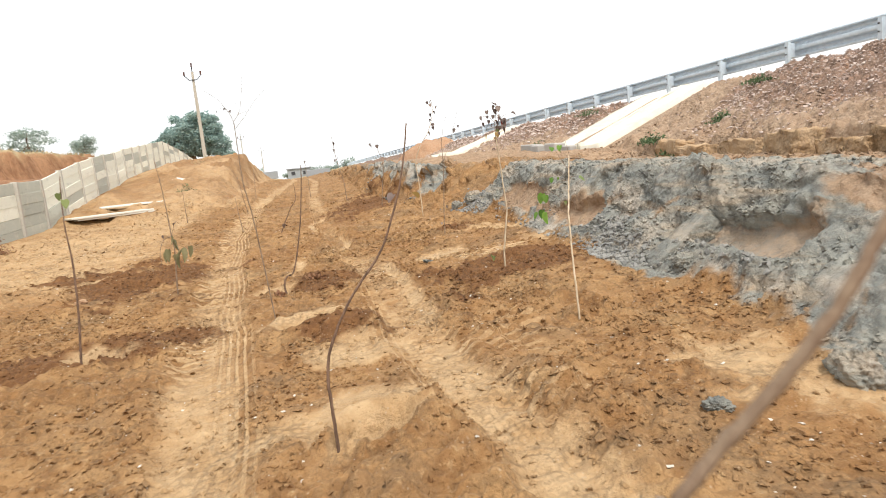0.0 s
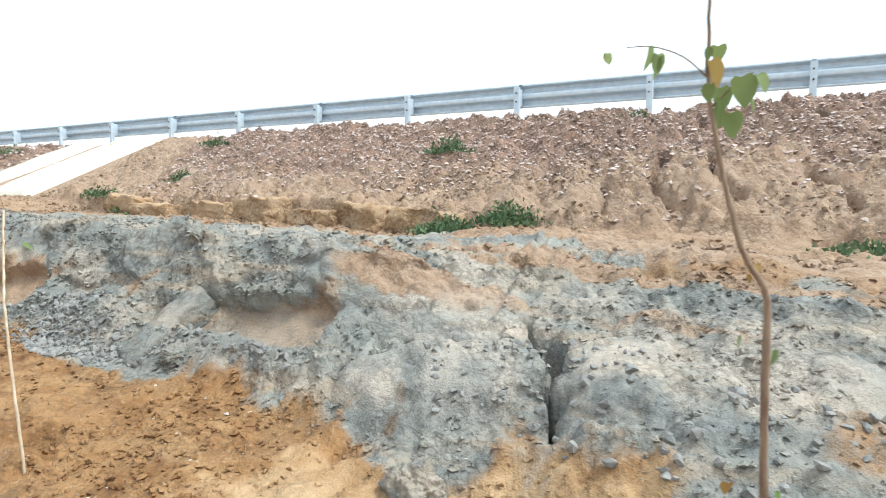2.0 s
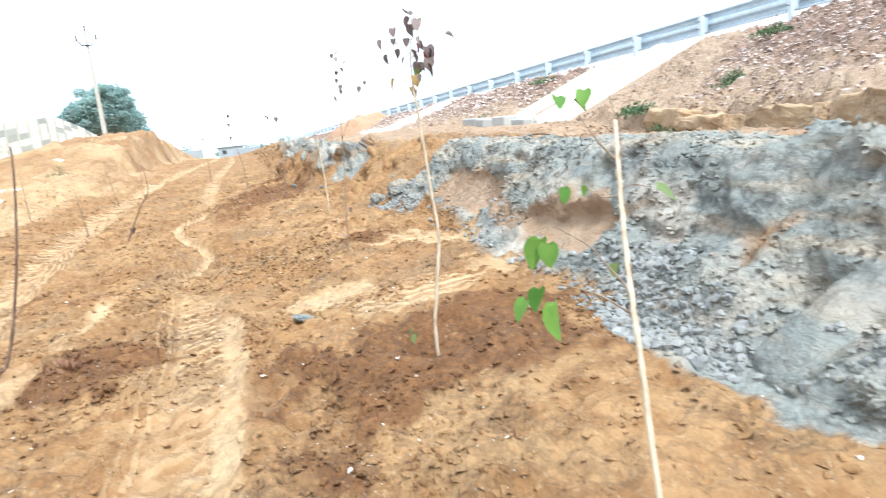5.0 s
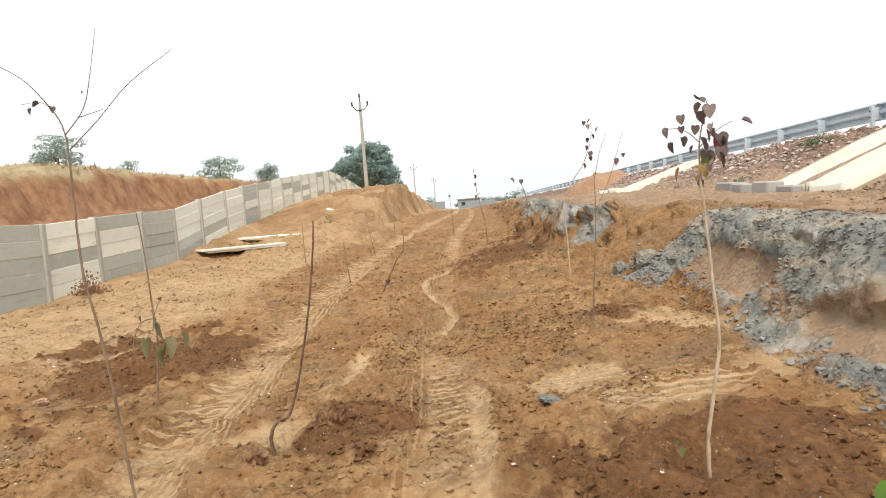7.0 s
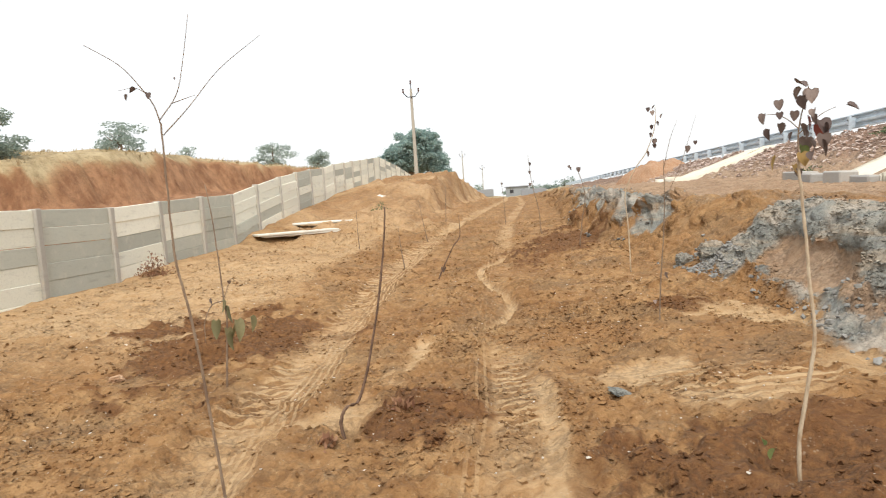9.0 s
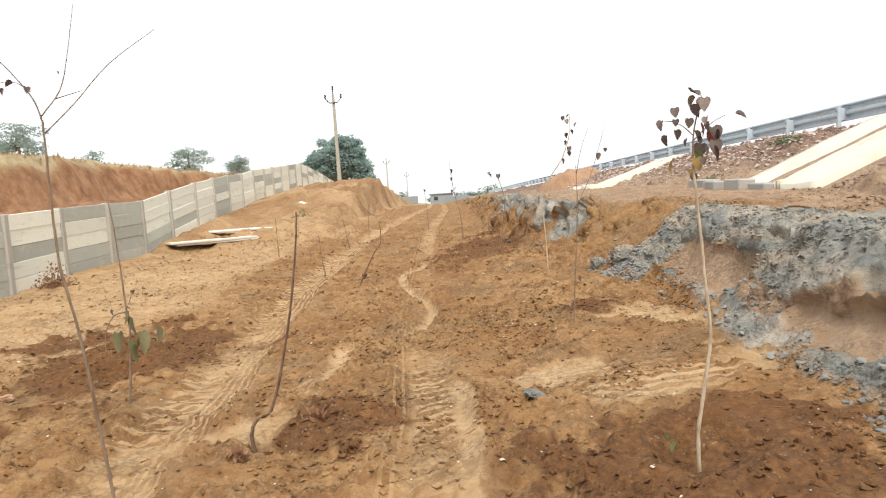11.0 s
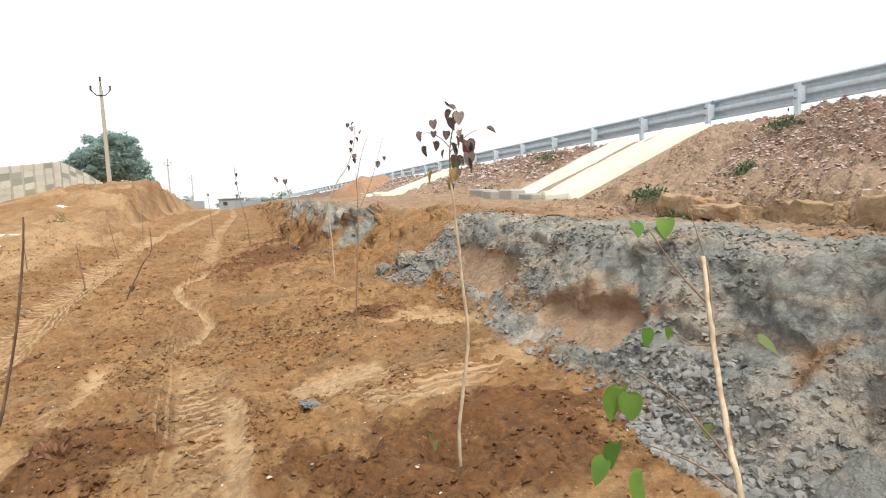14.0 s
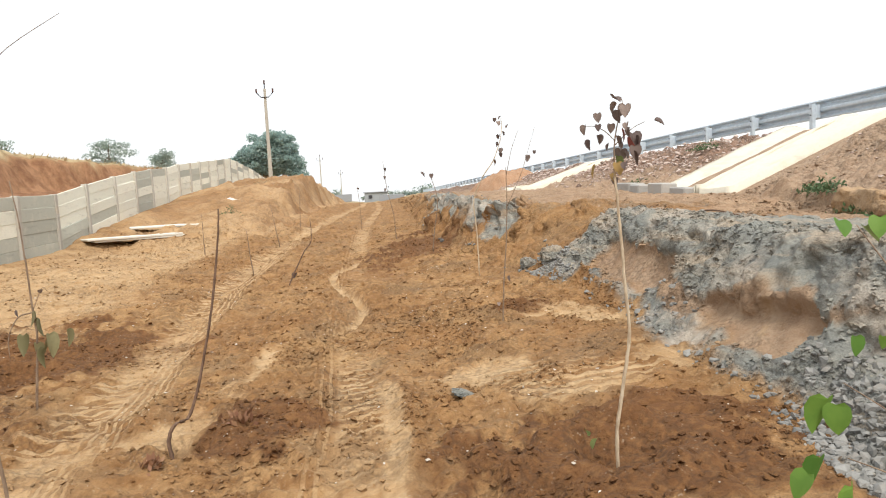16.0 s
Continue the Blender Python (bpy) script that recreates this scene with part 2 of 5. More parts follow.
def ground_surface(x, y):
    """The soil's surface over the plan: x pushed sideways where the bank overhangs, and z."""
    x, y = np.asarray(x, float), np.asarray(y, float)
    z = lie(x, y)
    mask, press = ruts(x, y)
    t, foot = across(x, y), slope_toe(y)
    face = sstep(-0.35, 0.1, t) * (1 - sstep(1.15, 1.9, t))
    toe = bank_toe(y)
    field = (1 - 0.85 * mask) * sstep(-7.5, -6.5, x) * (1 - sstep(toe - 0.4, toe + 0.3, x)) * (1 - 0.6 * blotch(x, y, PALE, 0.3, 33))
    rough = 0.4 + 1.1 * vnoise(x / 0.8, y / 0.8, 69)
    z = z + press + field * (0.055 * fbm(x, y, 1.1, 4, 61) + rough * (0.065 * clods(x, y, 0.17, 62) + 0.055 * clods(x, y, 0.085, 66)))
    moist = blotch(x, y, MOIST, 0.25, 35)
    z = z + (1 - mask) * moist * (0.02 + 0.05 * fbm(x, y, 0.4, 3, 63))
    for cx, cy, r, deep in PITS:
        d = np.sqrt((x - cx) ** 2 + (y - cy) ** 2) / r * (1 + 0.25 * fbm(x, y, 0.2, 2, 37))
        z = z - deep * (1 - sstep(0.4, 1.0, d)) + deep * 0.45 * np.exp(-((d - 1.3) / 0.35) ** 2)
    clay = 0.5 + vnoise(x / 0.9, y / 0.9, 79)
    h = hollow(x, y)
    swell = bulge(x, y)
    smooth = (1 - np.clip(h / 0.06, 0, 1) * 0.85) * np.interp(y, [2.6, 3.6], [0.6, 1.0]) * (1 - 0.8 * swell)
    z = z + face * smooth * (0.15 * fbm(x, y, 0.9, 6, 71, 0.6) + clay * (0.07 * clods(x, y, 0.24, 72) + 0.055 * clods(x, y, 0.12, 73) + 0.04 * clods(x, y, 0.07, 74)))
    z = z + 0.10 * swell
    # crumbled clay heaped below the hollows
    z = z + 0.13 * np.exp(-((y - 6.0) / 0.55) ** 2 - ((t - 0.08) / 0.26) ** 2) + 0.07 * np.exp(-((y - 4.35) / 0.35) ** 2 - ((t - 0.02) / 0.18) ** 2)
    # thin beds of clay standing proud along the bank near the crack
    bed = (z + 0.02 * fbm(x, y, 0.7, 3, 171)) / 0.085
    z = z + face * (1 - sstep(3.2, 4.2, y)) * (1 - swell) * 0.030 * (np.floor(bed) + sstep(0.55, 1.0, bed - np.floor(bed)) - bed)
    z = z + face * sstep(12.5, 14, y) * (0.16 * fbm(x, y, 0.8, 5, 76, 0.6) + 0.10 * clods(x, y, 0.42, 87) + 0.09 * clods(x, y, 0.2, 88) - 0.08)
    # slabs of clay breaking off in steps, and the deep crack
    step_ = vnoise(x / 0.5, y / 0.8, 75) * 4
    z = z + face * smooth * 0.07 * (np.floor(step_) + sstep(0.75, 1.0, step_ - np.floor(step_)) - step_)
    cy = crack_line(x)
    wide = np.interp(x, [2.8, 3.0, 3.2, 3.35, 3.6], [0.022, 0.034, 0.038, 0.05, 0.03])
    z = z - 0.60 * np.exp(-((y - cy) / wide) ** 4) * sstep(2.80, 2.95, x) * (1 - sstep(3.5, 3.62, x))
    z = z - 0.55 * np.exp(-(((y - 2.45 + 0.03 * fbm(x, y, 0.1, 2, 172)) / 0.10) ** 4 + ((x - 3.41) / 0.085) ** 4))
    for c0, cut, lo, hi in ((1.85, 0.32, 6.3, 8.0), (2.45, 0.22, 6.6, 7.9), (0.9, 0.40, 6.2, 7.6)):
        cy = c0 + cut * (x - 6.8) + 0.08 * np.sin(x * 7 + c0)
        z = z - 0.22 * np.exp(-((y - cy) / 0.06) ** 4) * sstep(lo, lo + 0.4, x) * (1 - sstep(hi - 0.4, hi, x))
    on_bench = sstep(1.0, 1.5, t) * (1 - sstep(foot - 0.2, foot + 0.1, x))
    z = z + on_bench * (0.06 * fbm(x, y, 0.8, 5, 81, 0.6) - 0.02 + 0.07 * clods(x, y, 0.16, 82) * vnoise(x / 1.1, y / 1.1, 84) + 0.04 * clods(x, y, 0.08, 86))
    slope = sstep(foot - 0.1, foot + 0.15, x) * (1 - sstep(CREST, CREST + 0.4, x))
    chutes = (1 - sstep(13.2, 13.5, y) * (1 - sstep(16.5, 16.8, y))) * (1 - sstep(26.2, 26.4, y) * (1 - sstep(28.8, 29.0, y)))
    wash = fbm(x * 0.35 + 0.2 * fbm(x, y, 1.2, 2, 95), y, 0.9, 3, 91)
    gully = sstep(0.80, 1.0, 1 - np.abs(wash) * 1.6) * (1 - 0.7 * sstep(4, 7, y))
    step_ = vnoise(x / 0.35, y / 0.9, 97) * 3
    z = z + slope * chutes * (0.19 * fbm(x, y, 0.9, 6, 92, 0.64) - 0.17 * gully + 0.16 * clods(x, y, 0.22, 94) * vnoise(x / 0.9, y / 0.9, 96) + 0.10 * clods(x, y, 0.10, 93)
                              + 0.06 * (1 - sstep(0.3, 0.6, (x - foot) / 3)) * (np.floor(step_) + sstep(0.7, 1.0, step_ - np.floor(step_)) - step_))
    cutting = sstep(0.5, -2.0, x) * sstep(-7.6, -6.8, x) * sstep(20, 23, y) * (1 - sstep(70, 90, y))
    z = z + cutting * (0.26 * fbm(x, y, 1.6, 6, 64, 0.65) + 0.20 * np.abs(fbm(x * 2.0, y * 0.6, 1.1, 3, 65)) + 0.14 * clods(x, y, 0.5, 67) + 0.08 * clods(x, y, 0.25, 68))
    # red earth face behind the wall, scored by rain
    back = sstep(-9, -11, x) * (1 - sstep(100, 140, y))
    z = z + back * (0.35 * fbm(x, y, 3.0, 5, 99) + 0.25 * np.abs(fbm(x, y, 1.0, 3, 98)))
    lip = face * sstep(0.72, 0.85, t) * (1 - sstep(0.95, 1.2, t))
    dx = h * 1.1 - 0.10 * lip * (h.max() > 0) * vnoise(x / 0.4, y / 0.4, 78) + face * 0.06 * fbm(x, y, 0.35, 3, 77)
    dx = dx - face * sstep(12.5, 14, y) * (0.15 * clods(y, z, 0.34, 87) + 0.10 * clods(y, z, 0.16, 88) + 0.16 * fbm(y, z * 1.5, 0.6, 5, 89, 0.6))
    # clods and layers standing out of the steep faces
    steep = face * smooth * sstep(0.0, 0.2, t) * (1 - sstep(12.3, 12.8, y))
    dx = dx - steep * (0.095 * clods(y, z, 0.17, 181) * vnoise(y / 0.5, z / 0.5, 184) + 0.05 * clods(y, z * 1.3, 0.085, 182) + 0.035 * fbm(y, z * 1.6, 0.45, 5, 183, 0.6))
    return x + dx, z


def graded(lo, hi, near_lo, near_hi, fine, growth):
    """Coordinates: even and fine in the near stretch, wider and wider outside it."""
    mid = list(np.arange(near_lo, near_hi, fine))
    left, step, v = [], fine, near_lo
    while v > lo:
        step *= growth
        v -= step
        left.append(v)
    right, step, v = [], fine, mid[-1]
    while v < hi:
        step *= growth
        v += step
        right.append(v)
    return np.array(left[::-1] + mid + right)


def stretched(lo, hi, fine, bands):
    """Coordinates that start fine and widen by the rate of each band (end, growth)."""
    out, step, v = [], fine, lo
    for end, growth in bands:
        while v < min(end, hi):
            out.append(v)
            v += step
            step *= growth
    return out


def grid_mesh(name, xs, ys, fz, material):
    X, Y = np.meshgrid(xs, ys)
    XX, Z = fz(X, Y)
    n, m = len(ys), len(xs)
    co = np.stack([XX, Y, Z], -1).reshape(-1, 3)
    idx = np.arange(n * m).reshape(n, m)
    quads = np.stack([idx[:-1, :-1], idx[:-1, 1:], idx[1:, 1:], idx[1:, :-1]], -1).reshape(-1, 4)
    return array_mesh(name, co, quads, material, True), X, Y


def array_mesh(name, co, faces, material, smooth=False):
    me = bpy.data.meshes.new(name)
    k = faces.shape[1]
    me.vertices.add(len(co))
    me.vertices.foreach_set("co", np.ascontiguousarray(co, np.float32).ravel())
    me.loops.add(faces.size)
    me.loops.foreach_set("vertex_index", np.ascontiguousarray(faces, np.int32).ravel())
    me.polygons.add(len(faces))
    me.polygons.foreach_set("loop_start", np.arange(len(faces), dtype=np.int32) * k)
    me.update()
    me.validate()
    me.polygons.foreach_set("use_smooth", np.full(len(faces), smooth))
    me.materials.append(material)
    return me


def zone(me, name, *channels):
    rgba = np.ones((channels[0].size, 4), np.float32)
    for k, c in enumerate(channels):
        rgba[:, k] = c.ravel()
    at = me.attributes.new(name, 'FLOAT_COLOR', 'POINT')
    at.data.foreach_set("color", rgba.ravel())

# ---------------------------------------------------------------- materials
class Nodes:
    """A small helper to write node materials."""

    def __init__(self, name):
        self.m = bpy.data.materials.new(name)
        self.m.use_nodes = True
        self.t = self.m.node_tree
        self.b = self.t.nodes["Principled BSDF"]
        self.coord = self.t.nodes.new("ShaderNodeNewGeometry").outputs["Position"]

    def use(self, where):
        self.coord = self.t.nodes.new("ShaderNodeTexCoord").outputs[where]
        return self

    def link(self, a, b):
        self.t.links.new(a, b)

    def noise(self, scale, detail=4.0, rough=0.55, stretch=None):
        n = self.t.nodes.new("ShaderNodeTexNoise")
        n.inputs["Scale"].default_value = scale
        n.inputs["Detail"].default_value = detail
        n.inputs["Roughness"].default_value = rough
        if stretch:
            p = self.t.nodes.new("ShaderNodeMapping")
            p.inputs["Scale"].default_value = stretch
            self.link(self.coord, p.inputs["Vector"])
            self.link(p.outputs[0], n.inputs["Vector"])
        else:
            self.link(self.coord, n.inputs["Vector"])
        return n.outputs[0]

    def cells(self, scale, what="Color"):
        n = self.t.nodes.new("ShaderNodeTexVoronoi")
        n.inputs["Scale"].default_value = scale
        self.link(self.coord, n.inputs["Vector"])
        return n.outputs[what]

    def ramp(self, value, lo, hi, a=0.0, b=1.0):
        n = self.t.nodes.new("ShaderNodeMapRange")
        n.interpolation_type = 'SMOOTHSTEP'
        for k, v in zip((1, 2, 3, 4), (lo, hi, a, b)):
            n.inputs[k].default_value = v
        self.link(value, n.inputs[0])
        return n.outputs[0]

    def math(self, op, a, b):
        n = self.t.nodes.new("ShaderNodeMath")
        n.operation = op
        for k, v in enumerate((a, b)):
            if isinstance(v, (int, float)):
                n.inputs[k].default_value = v
            else:
                self.link(v, n.inputs[k])
        return n.outputs[0]

    def mix(self, f, a, b, kind='MIX'):
        n = self.t.nodes.new("ShaderNodeMix")
        n.data_type, n.blend_type = 'RGBA', kind
        for k, v in ((0, f), (6, a), (7, b)):
            if isinstance(v, (int, float)):
                n.inputs[k].default_value = v
            elif isinstance(v, tuple):
                n.inputs[k].default_value = (*v, 1)
            else:
                self.link(v, n.inputs[k])
        return n.outputs[2]

    def zone(self, name):
        n = self.t.nodes.new("ShaderNodeAttribute")
        n.attribute_name = name
        s = self.t.nodes.new("ShaderNodeSeparateColor")
        self.link(n.outputs["Color"], s.inputs[0])
        return s.outputs[0], s.outputs[1], s.outputs[2]

    def random(self):
        return self.t.nodes.new("ShaderNodeObjectInfo").outputs["Random"]

    def island(self):
        return self.t.nodes.new("ShaderNodeNewGeometry").outputs["Random Per Island"]

    def bump(self, height, strength=0.5, distance=0.01):
        n = self.t.nodes.new("ShaderNodeBump")
        n.inputs["Strength"].default_value = strength
        n.inputs["Distance"].default_value = distance
        self.link(height, n.inputs["Height"])
        self.link(n.outputs[0], self.b.inputs["Normal"])

    def done(self, colour, rough=0.9, metal=0.0):
        for key, v in (("Base Color", colour), ("Roughness", rough), ("Metallic", metal)):
            if isinstance(v, tuple):
                self.b.inputs[key].default_value = (*v, 1)
            elif isinstance(v, (int, float)):
                self.b.inputs[key].default_value = v
            else:
                self.link(v, self.b.inputs[key])
        self.b.inputs["Specular IOR Level"].default_value = 0.25
        return self.m


def earth():
    n = Nodes("bare_earth")
    big, mid, fine, grit = n.noise(0.7, 5), n.noise(4.0, 8, 0.68), n.noise(19, 5, 0.62), n.noise(90, 3, 0.7)
    soil = n.mix(n.ramp(big, 0.35, 0.65), (0.39, 0.208, 0.089), (0.475, 0.28, 0.13))
    soil = n.mix(n.ramp(mid, 0.42, 0.62), soil, (0.30, 0.150, 0.059))
    soil = n.mix(n.ramp(n.noise(1.25, 6, 0.62), 0.50, 0.64, 0.0, 0.60), soil, (0.305, 0.188, 0.10))
    soil = n.mix(n.ramp(n.noise(0.95, 7, 0.7, (1.6, 1.0, 1.0)), 0.57, 0.70, 0.0, 0.6), soil, (0.50, 0.315, 0.155))
    soil = n.mix(n.ramp(n.noise(42, 4, 0.7), 0.52, 0.68, 0.0, 0.40), soil, (0.22, 0.112, 0.046))
    soil = n.mix(n.ramp(fine, 0.55, 0.75), soil, (0.52, 0.33, 0.17))
    grey, sand, moist = n.zone("zone_soil")
    gravel, grass, red = n.zone("zone_slope")
    tan, _, dust = n.zone("zone_more")
    tanc = n.mix(n.ramp(mid, 0.35, 0.65), (0.52, 0.38, 0.275), (0.43, 0.295, 0.205))
    tanc = n.mix(n.ramp(fine, 0.5, 0.75), tanc, (0.33, 0.20, 0.13))
    c = n.mix(tan, soil, tanc)
    stones = n.mix(n.ramp(n.cells(26, "Distance"), 0.1, 0.5), n.mix(n.cells(26), (0.46, 0.34, 0.285), (0.37, 0.26, 0.21)), (0.25, 0.165, 0.125))
    stones = n.mix(n.ramp(mid, 0.45, 0.65), stones, (0.40, 0.25, 0.185))
    c = n.mix(gravel, c, stones)
    side, ribs, lugs = n.zone("zone_tread")
    place = n.t.nodes.new("ShaderNodeSeparateXYZ")
    n.link(n.coord, place.inputs[0])
    wobble = n.math('MULTIPLY', n.noise(6.0, 3), 0.05)
    rib = n.ramp(n.math('SINE', n.math('MULTIPLY', n.math('ADD', side, n.math('MULTIPLY', wobble, 0.4)), 2 * math.pi / 0.062), 0.0), -0.1, 0.7)
    lug = n.ramp(n.math('SINE', n.math('MULTIPLY', n.math('ADD', n.math('SUBTRACT', place.outputs[1], n.math('MULTIPLY', side, 0.45)), wobble), 2 * math.pi / 0.125), 0.0), -0.2, 0.6)
    print_ = n.math('MAXIMUM', n.math('MULTIPLY', rib, ribs), n.math('MULTIPLY', lug, lugs))
    groove = n.math('SUBTRACT', n.math('MAXIMUM', ribs, lugs), print_)
    sand = n.math('SUBTRACT', n.math('ADD', sand, n.math('MULTIPLY', print_, 0.42)), n.math('MULTIPLY', groove, 0.42))
    pale = n.mix(n.ramp(mid, 0.35, 0.7), (0.65, 0.445, 0.255), (0.515, 0.315, 0.155))
    c = n.mix(n.ramp(n.math('ADD', sand, n.math('MULTIPLY', n.math('ADD', fine, mid), 0.6)), 0.6, 1.4), c, pale)
    dark = n.mix(n.ramp(fine, 0.4, 0.7), (0.19, 0.086, 0.034), (0.275, 0.134, 0.053))
    c = n.mix(n.ramp(n.math('ADD', moist, n.math('MULTIPLY', n.math('ADD', fine, mid), 0.4)), 0.42, 1.15), c, dark)
    band = n.noise(2.6, 5, 0.6, (0.7, 0.35, 3.2))
    broken = n.ramp(n.noise(3.1, 4, 0.6), 0.42, 0.62)
    clay = n.mix(n.ramp(mid, 0.35, 0.65), (0.272, 0.277, 0.264), (0.375, 0.367, 0.33))
    clay = n.mix(n.ramp(band, 0.48, 0.66, 0.0, 0.8), clay, (0.52, 0.42, 0.32))
    clay = n.mix(n.ramp(band, 0.46, 0.32, 0.0, 0.7), clay, (0.205, 0.215, 0.213))
    clay = n.mix(n.ramp(n.noise(1.7, 5, 0.6), 0.5, 0.68), clay, (0.54, 0.47, 0.40))
    clay = n.mix(n.ramp(fine, 0.58, 0.8), clay, (0.50, 0.48, 0.435))
    clay = n.mix(n.math('MULTIPLY', n.ramp(grit, 0.55, 0.72, 0.0, 0.8), broken), clay, (0.16, 0.17, 0.17))
    c = n.mix(n.ramp(n.math('ADD', grey, n.math('MULTIPLY', n.math('ADD', mid, fine), 0.35)), 0.6, 1.0), c, clay)
    c = n.mix(n.ramp(n.math('ADD', dust, n.math('MULTIPLY', mid, 0.6)), 0.5, 1.1), c, n.mix(n.ramp(n.noise(2.4, 5, 0.65, (1, 0.5, 3)), 0.4, 0.6), (0.66, 0.56, 0.47), (0.50, 0.45, 0.39)))
    redc = n.mix(n.ramp(n.noise(1.2, 6, 0.7, (1, 1, 0.3)), 0.35, 0.65), (0.26, 0.122, 0.062), (0.44, 0.235, 0.128))
    c = n.mix(red, c, redc)
    straw = n.mix(n.ramp(n.noise(0.8, 6, 0.7), 0.4, 0.65), (0.56, 0.44, 0.27), (0.40, 0.30, 0.17))
    c = n.mix(n.ramp(n.math('ADD', grass, n.math('MULTIPLY', mid, 0.5)), 0.5, 1.0), c, straw)
    c = n.mix(n.math('MULTIPLY', n.ramp(grit, 0.42, 0.70, 0.0, 0.6), n.ramp(n.noise(5.0, 3), 0.4, 0.62)), c, n.mix(0.55, c, (0.10, 0.055, 0.03)))
    speck = n.math('MULTIPLY', n.ramp(n.cells(38, "Distance"), 0.30, 0.16), n.ramp(n.noise(9, 3), 0.5, 0.65))
    c = n.mix(n.math('MULTIPLY', speck, 0.5), c, n.mix(0.65, c, (0.62, 0.52, 0.40)))
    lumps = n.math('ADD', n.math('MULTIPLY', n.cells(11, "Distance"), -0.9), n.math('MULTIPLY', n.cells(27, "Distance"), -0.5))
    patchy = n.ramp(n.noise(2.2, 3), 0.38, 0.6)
    # shade in the gaps between lumps, put into the colour in patches
    crevice_shade = n.math('MULTIPLY', n.math('MULTIPLY', n.ramp(n.cells(27, "Distance"), 0.40, 0.72), patchy), 0.5)
    c = n.mix(crevice_shade, c, n.mix(0.6, c, (0.06, 0.04, 0.03)))
    fine = n.math('ADD', fine, n.math('MULTIPLY', lumps, n.math('MULTIPLY', patchy, 0.9)))
    c = n.mix(1.0, c, (0.768, 0.778, 0.748), 'MULTIPLY')
    n.bump(n.math('ADD', n.math('ADD', n.math('MULTIPLY', mid, 0.9), n.math('MULTIPLY', print_, 0.16)), n.math('ADD', n.math('MULTIPLY', n.math('MULTIPLY', fine, n.ramp(n.noise(1.6, 4, 0.6), 0.35, 0.65, 0.25, 0.85)), 0.75), n.math('MULTIPLY', grit, 0.14))), 1.0, 0.06)
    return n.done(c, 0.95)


def lump(name, a, b, c, scale=14):
    n = Nodes(name)
    col = n.mix(n.island(), a, b)
    col = n.mix(n.ramp(n.noise(scale, 5, 0.7), 0.45, 0.7), col, c)
    n.bump(n.noise(scale * 3, 5, 0.7), 0.7, 0.01)
    return n.done(col, 0.93)


def cement(name, a, b, stain, scale=3.0):
    n = Nodes(name)
    r = n.random()
    col = n.mix(r, a, b)
    col = n.mix(n.ramp(n.noise(scale, 6, 0.65), 0.5, 0.75, 0, 0.7), col, stain)
    col = n.mix(n.ramp(n.noise(scale * 9, 4, 0.7), 0.45, 0.8, 0, 0.4), col, n.mix(0.5, col, (0.12, 0.11, 0.10)))
    col = n.mix(n.ramp(n.noise(scale * 0.6, 4, 0.6, (1, 1, 5)), 0.55, 0.75, 0, 0.35), col, (0.24, 0.235, 0.21))
    n.bump(n.noise(60, 4, 0.7), 0.35, 0.006)
    return n.done(col, 0.88)


def galvanised():
    n = Nodes("galvanised_steel")
    col = n.mix(n.ramp(n.noise(9, 5, 0.6), 0.35, 0.7), (0.60, 0.68, 0.74), (0.52, 0.59, 0.65))
    col = n.mix(n.ramp(n.noise(2.5, 4, 0.6), 0.55, 0.75, 0, 0.3), col, (0.42, 0.46, 0.48))
    n.bump(n.noise(70, 3), 0.15, 0.003)
    return n.done(col, n.ramp(n.noise(12, 4), 0.3, 0.7, 0.42, 0.62), 0.4)


def bark(name, a, b, scale=40):
    n = Nodes(name)
    h = n.noise(scale, 4, 0.65, (1, 1, 0.25))
    col = n.mix(n.ramp(h, 0.35, 0.68), a, b)
    n.bump(h, 0.6, 0.004)
    return n.done(col, 0.85)


def foliage(name, a, b, through_light=0.25, per_island=False):
    n = Nodes(name)
    col = n.mix(n.island() if per_island else n.random(), a, b)
    col = n.mix(n.ramp(n.noise(35, 3), 0.4, 0.7, 0, 0.5), col, n.mix(0.5, col, a))
    n.done(col, 0.6)
    tr = n.t.nodes.new("ShaderNodeBsdfTranslucent")
    n.link(col, tr.inputs[0])
    mx = n.t.nodes.new("ShaderNodeMixShader")
    mx.inputs[0].default_value = through_light
    out = n.t.nodes["Material Output"]
    n.link(n.b.outputs[0], mx.inputs[1])
    n.link(tr.outputs[0], mx.inputs[2])
    n.link(mx.outputs[0], out.inputs[0])
    return n.m


def asphalt():
    n = Nodes("asphalt")
    col = n.mix(n.noise(30, 5, 0.7), (0.04, 0.04, 0.042), (0.075, 0.073, 0.07))
    n.bump(n.noise(120, 3), 0.5, 0.005)
    return n.done(col, 0.85)


EARTH = earth()
SOIL_LUMP = lump("soil_clod", (0.42, 0.24, 0.11), (0.22, 0.10, 0.04), (0.50, 0.32, 0.17))
CLAY_LUMP = lump("clay_clod", (0.29, 0.285, 0.265), (0.16, 0.16, 0.15), (0.27, 0.25, 0.22))
STONE = lump("slope_stone", (0.50, 0.40, 0.345), (0.34, 0.245, 0.20), (0.58, 0.52, 0.47))
TAN_LUMP = lump("tan_clod", (0.46, 0.29, 0.17), (0.30, 0.16, 0.085), (0.5, 0.36, 0.24))
PANEL = cement("pale_precast_concrete", (0.85, 0.835, 0.715), (0.71, 0.70, 0.595), (0.74, 0.71, 0.60))
GREY_PANEL = cement("grey_precast_concrete", (0.50, 0.505, 0.435), (0.40, 0.405, 0.35), (0.56, 0.545, 0.46), 4.0)
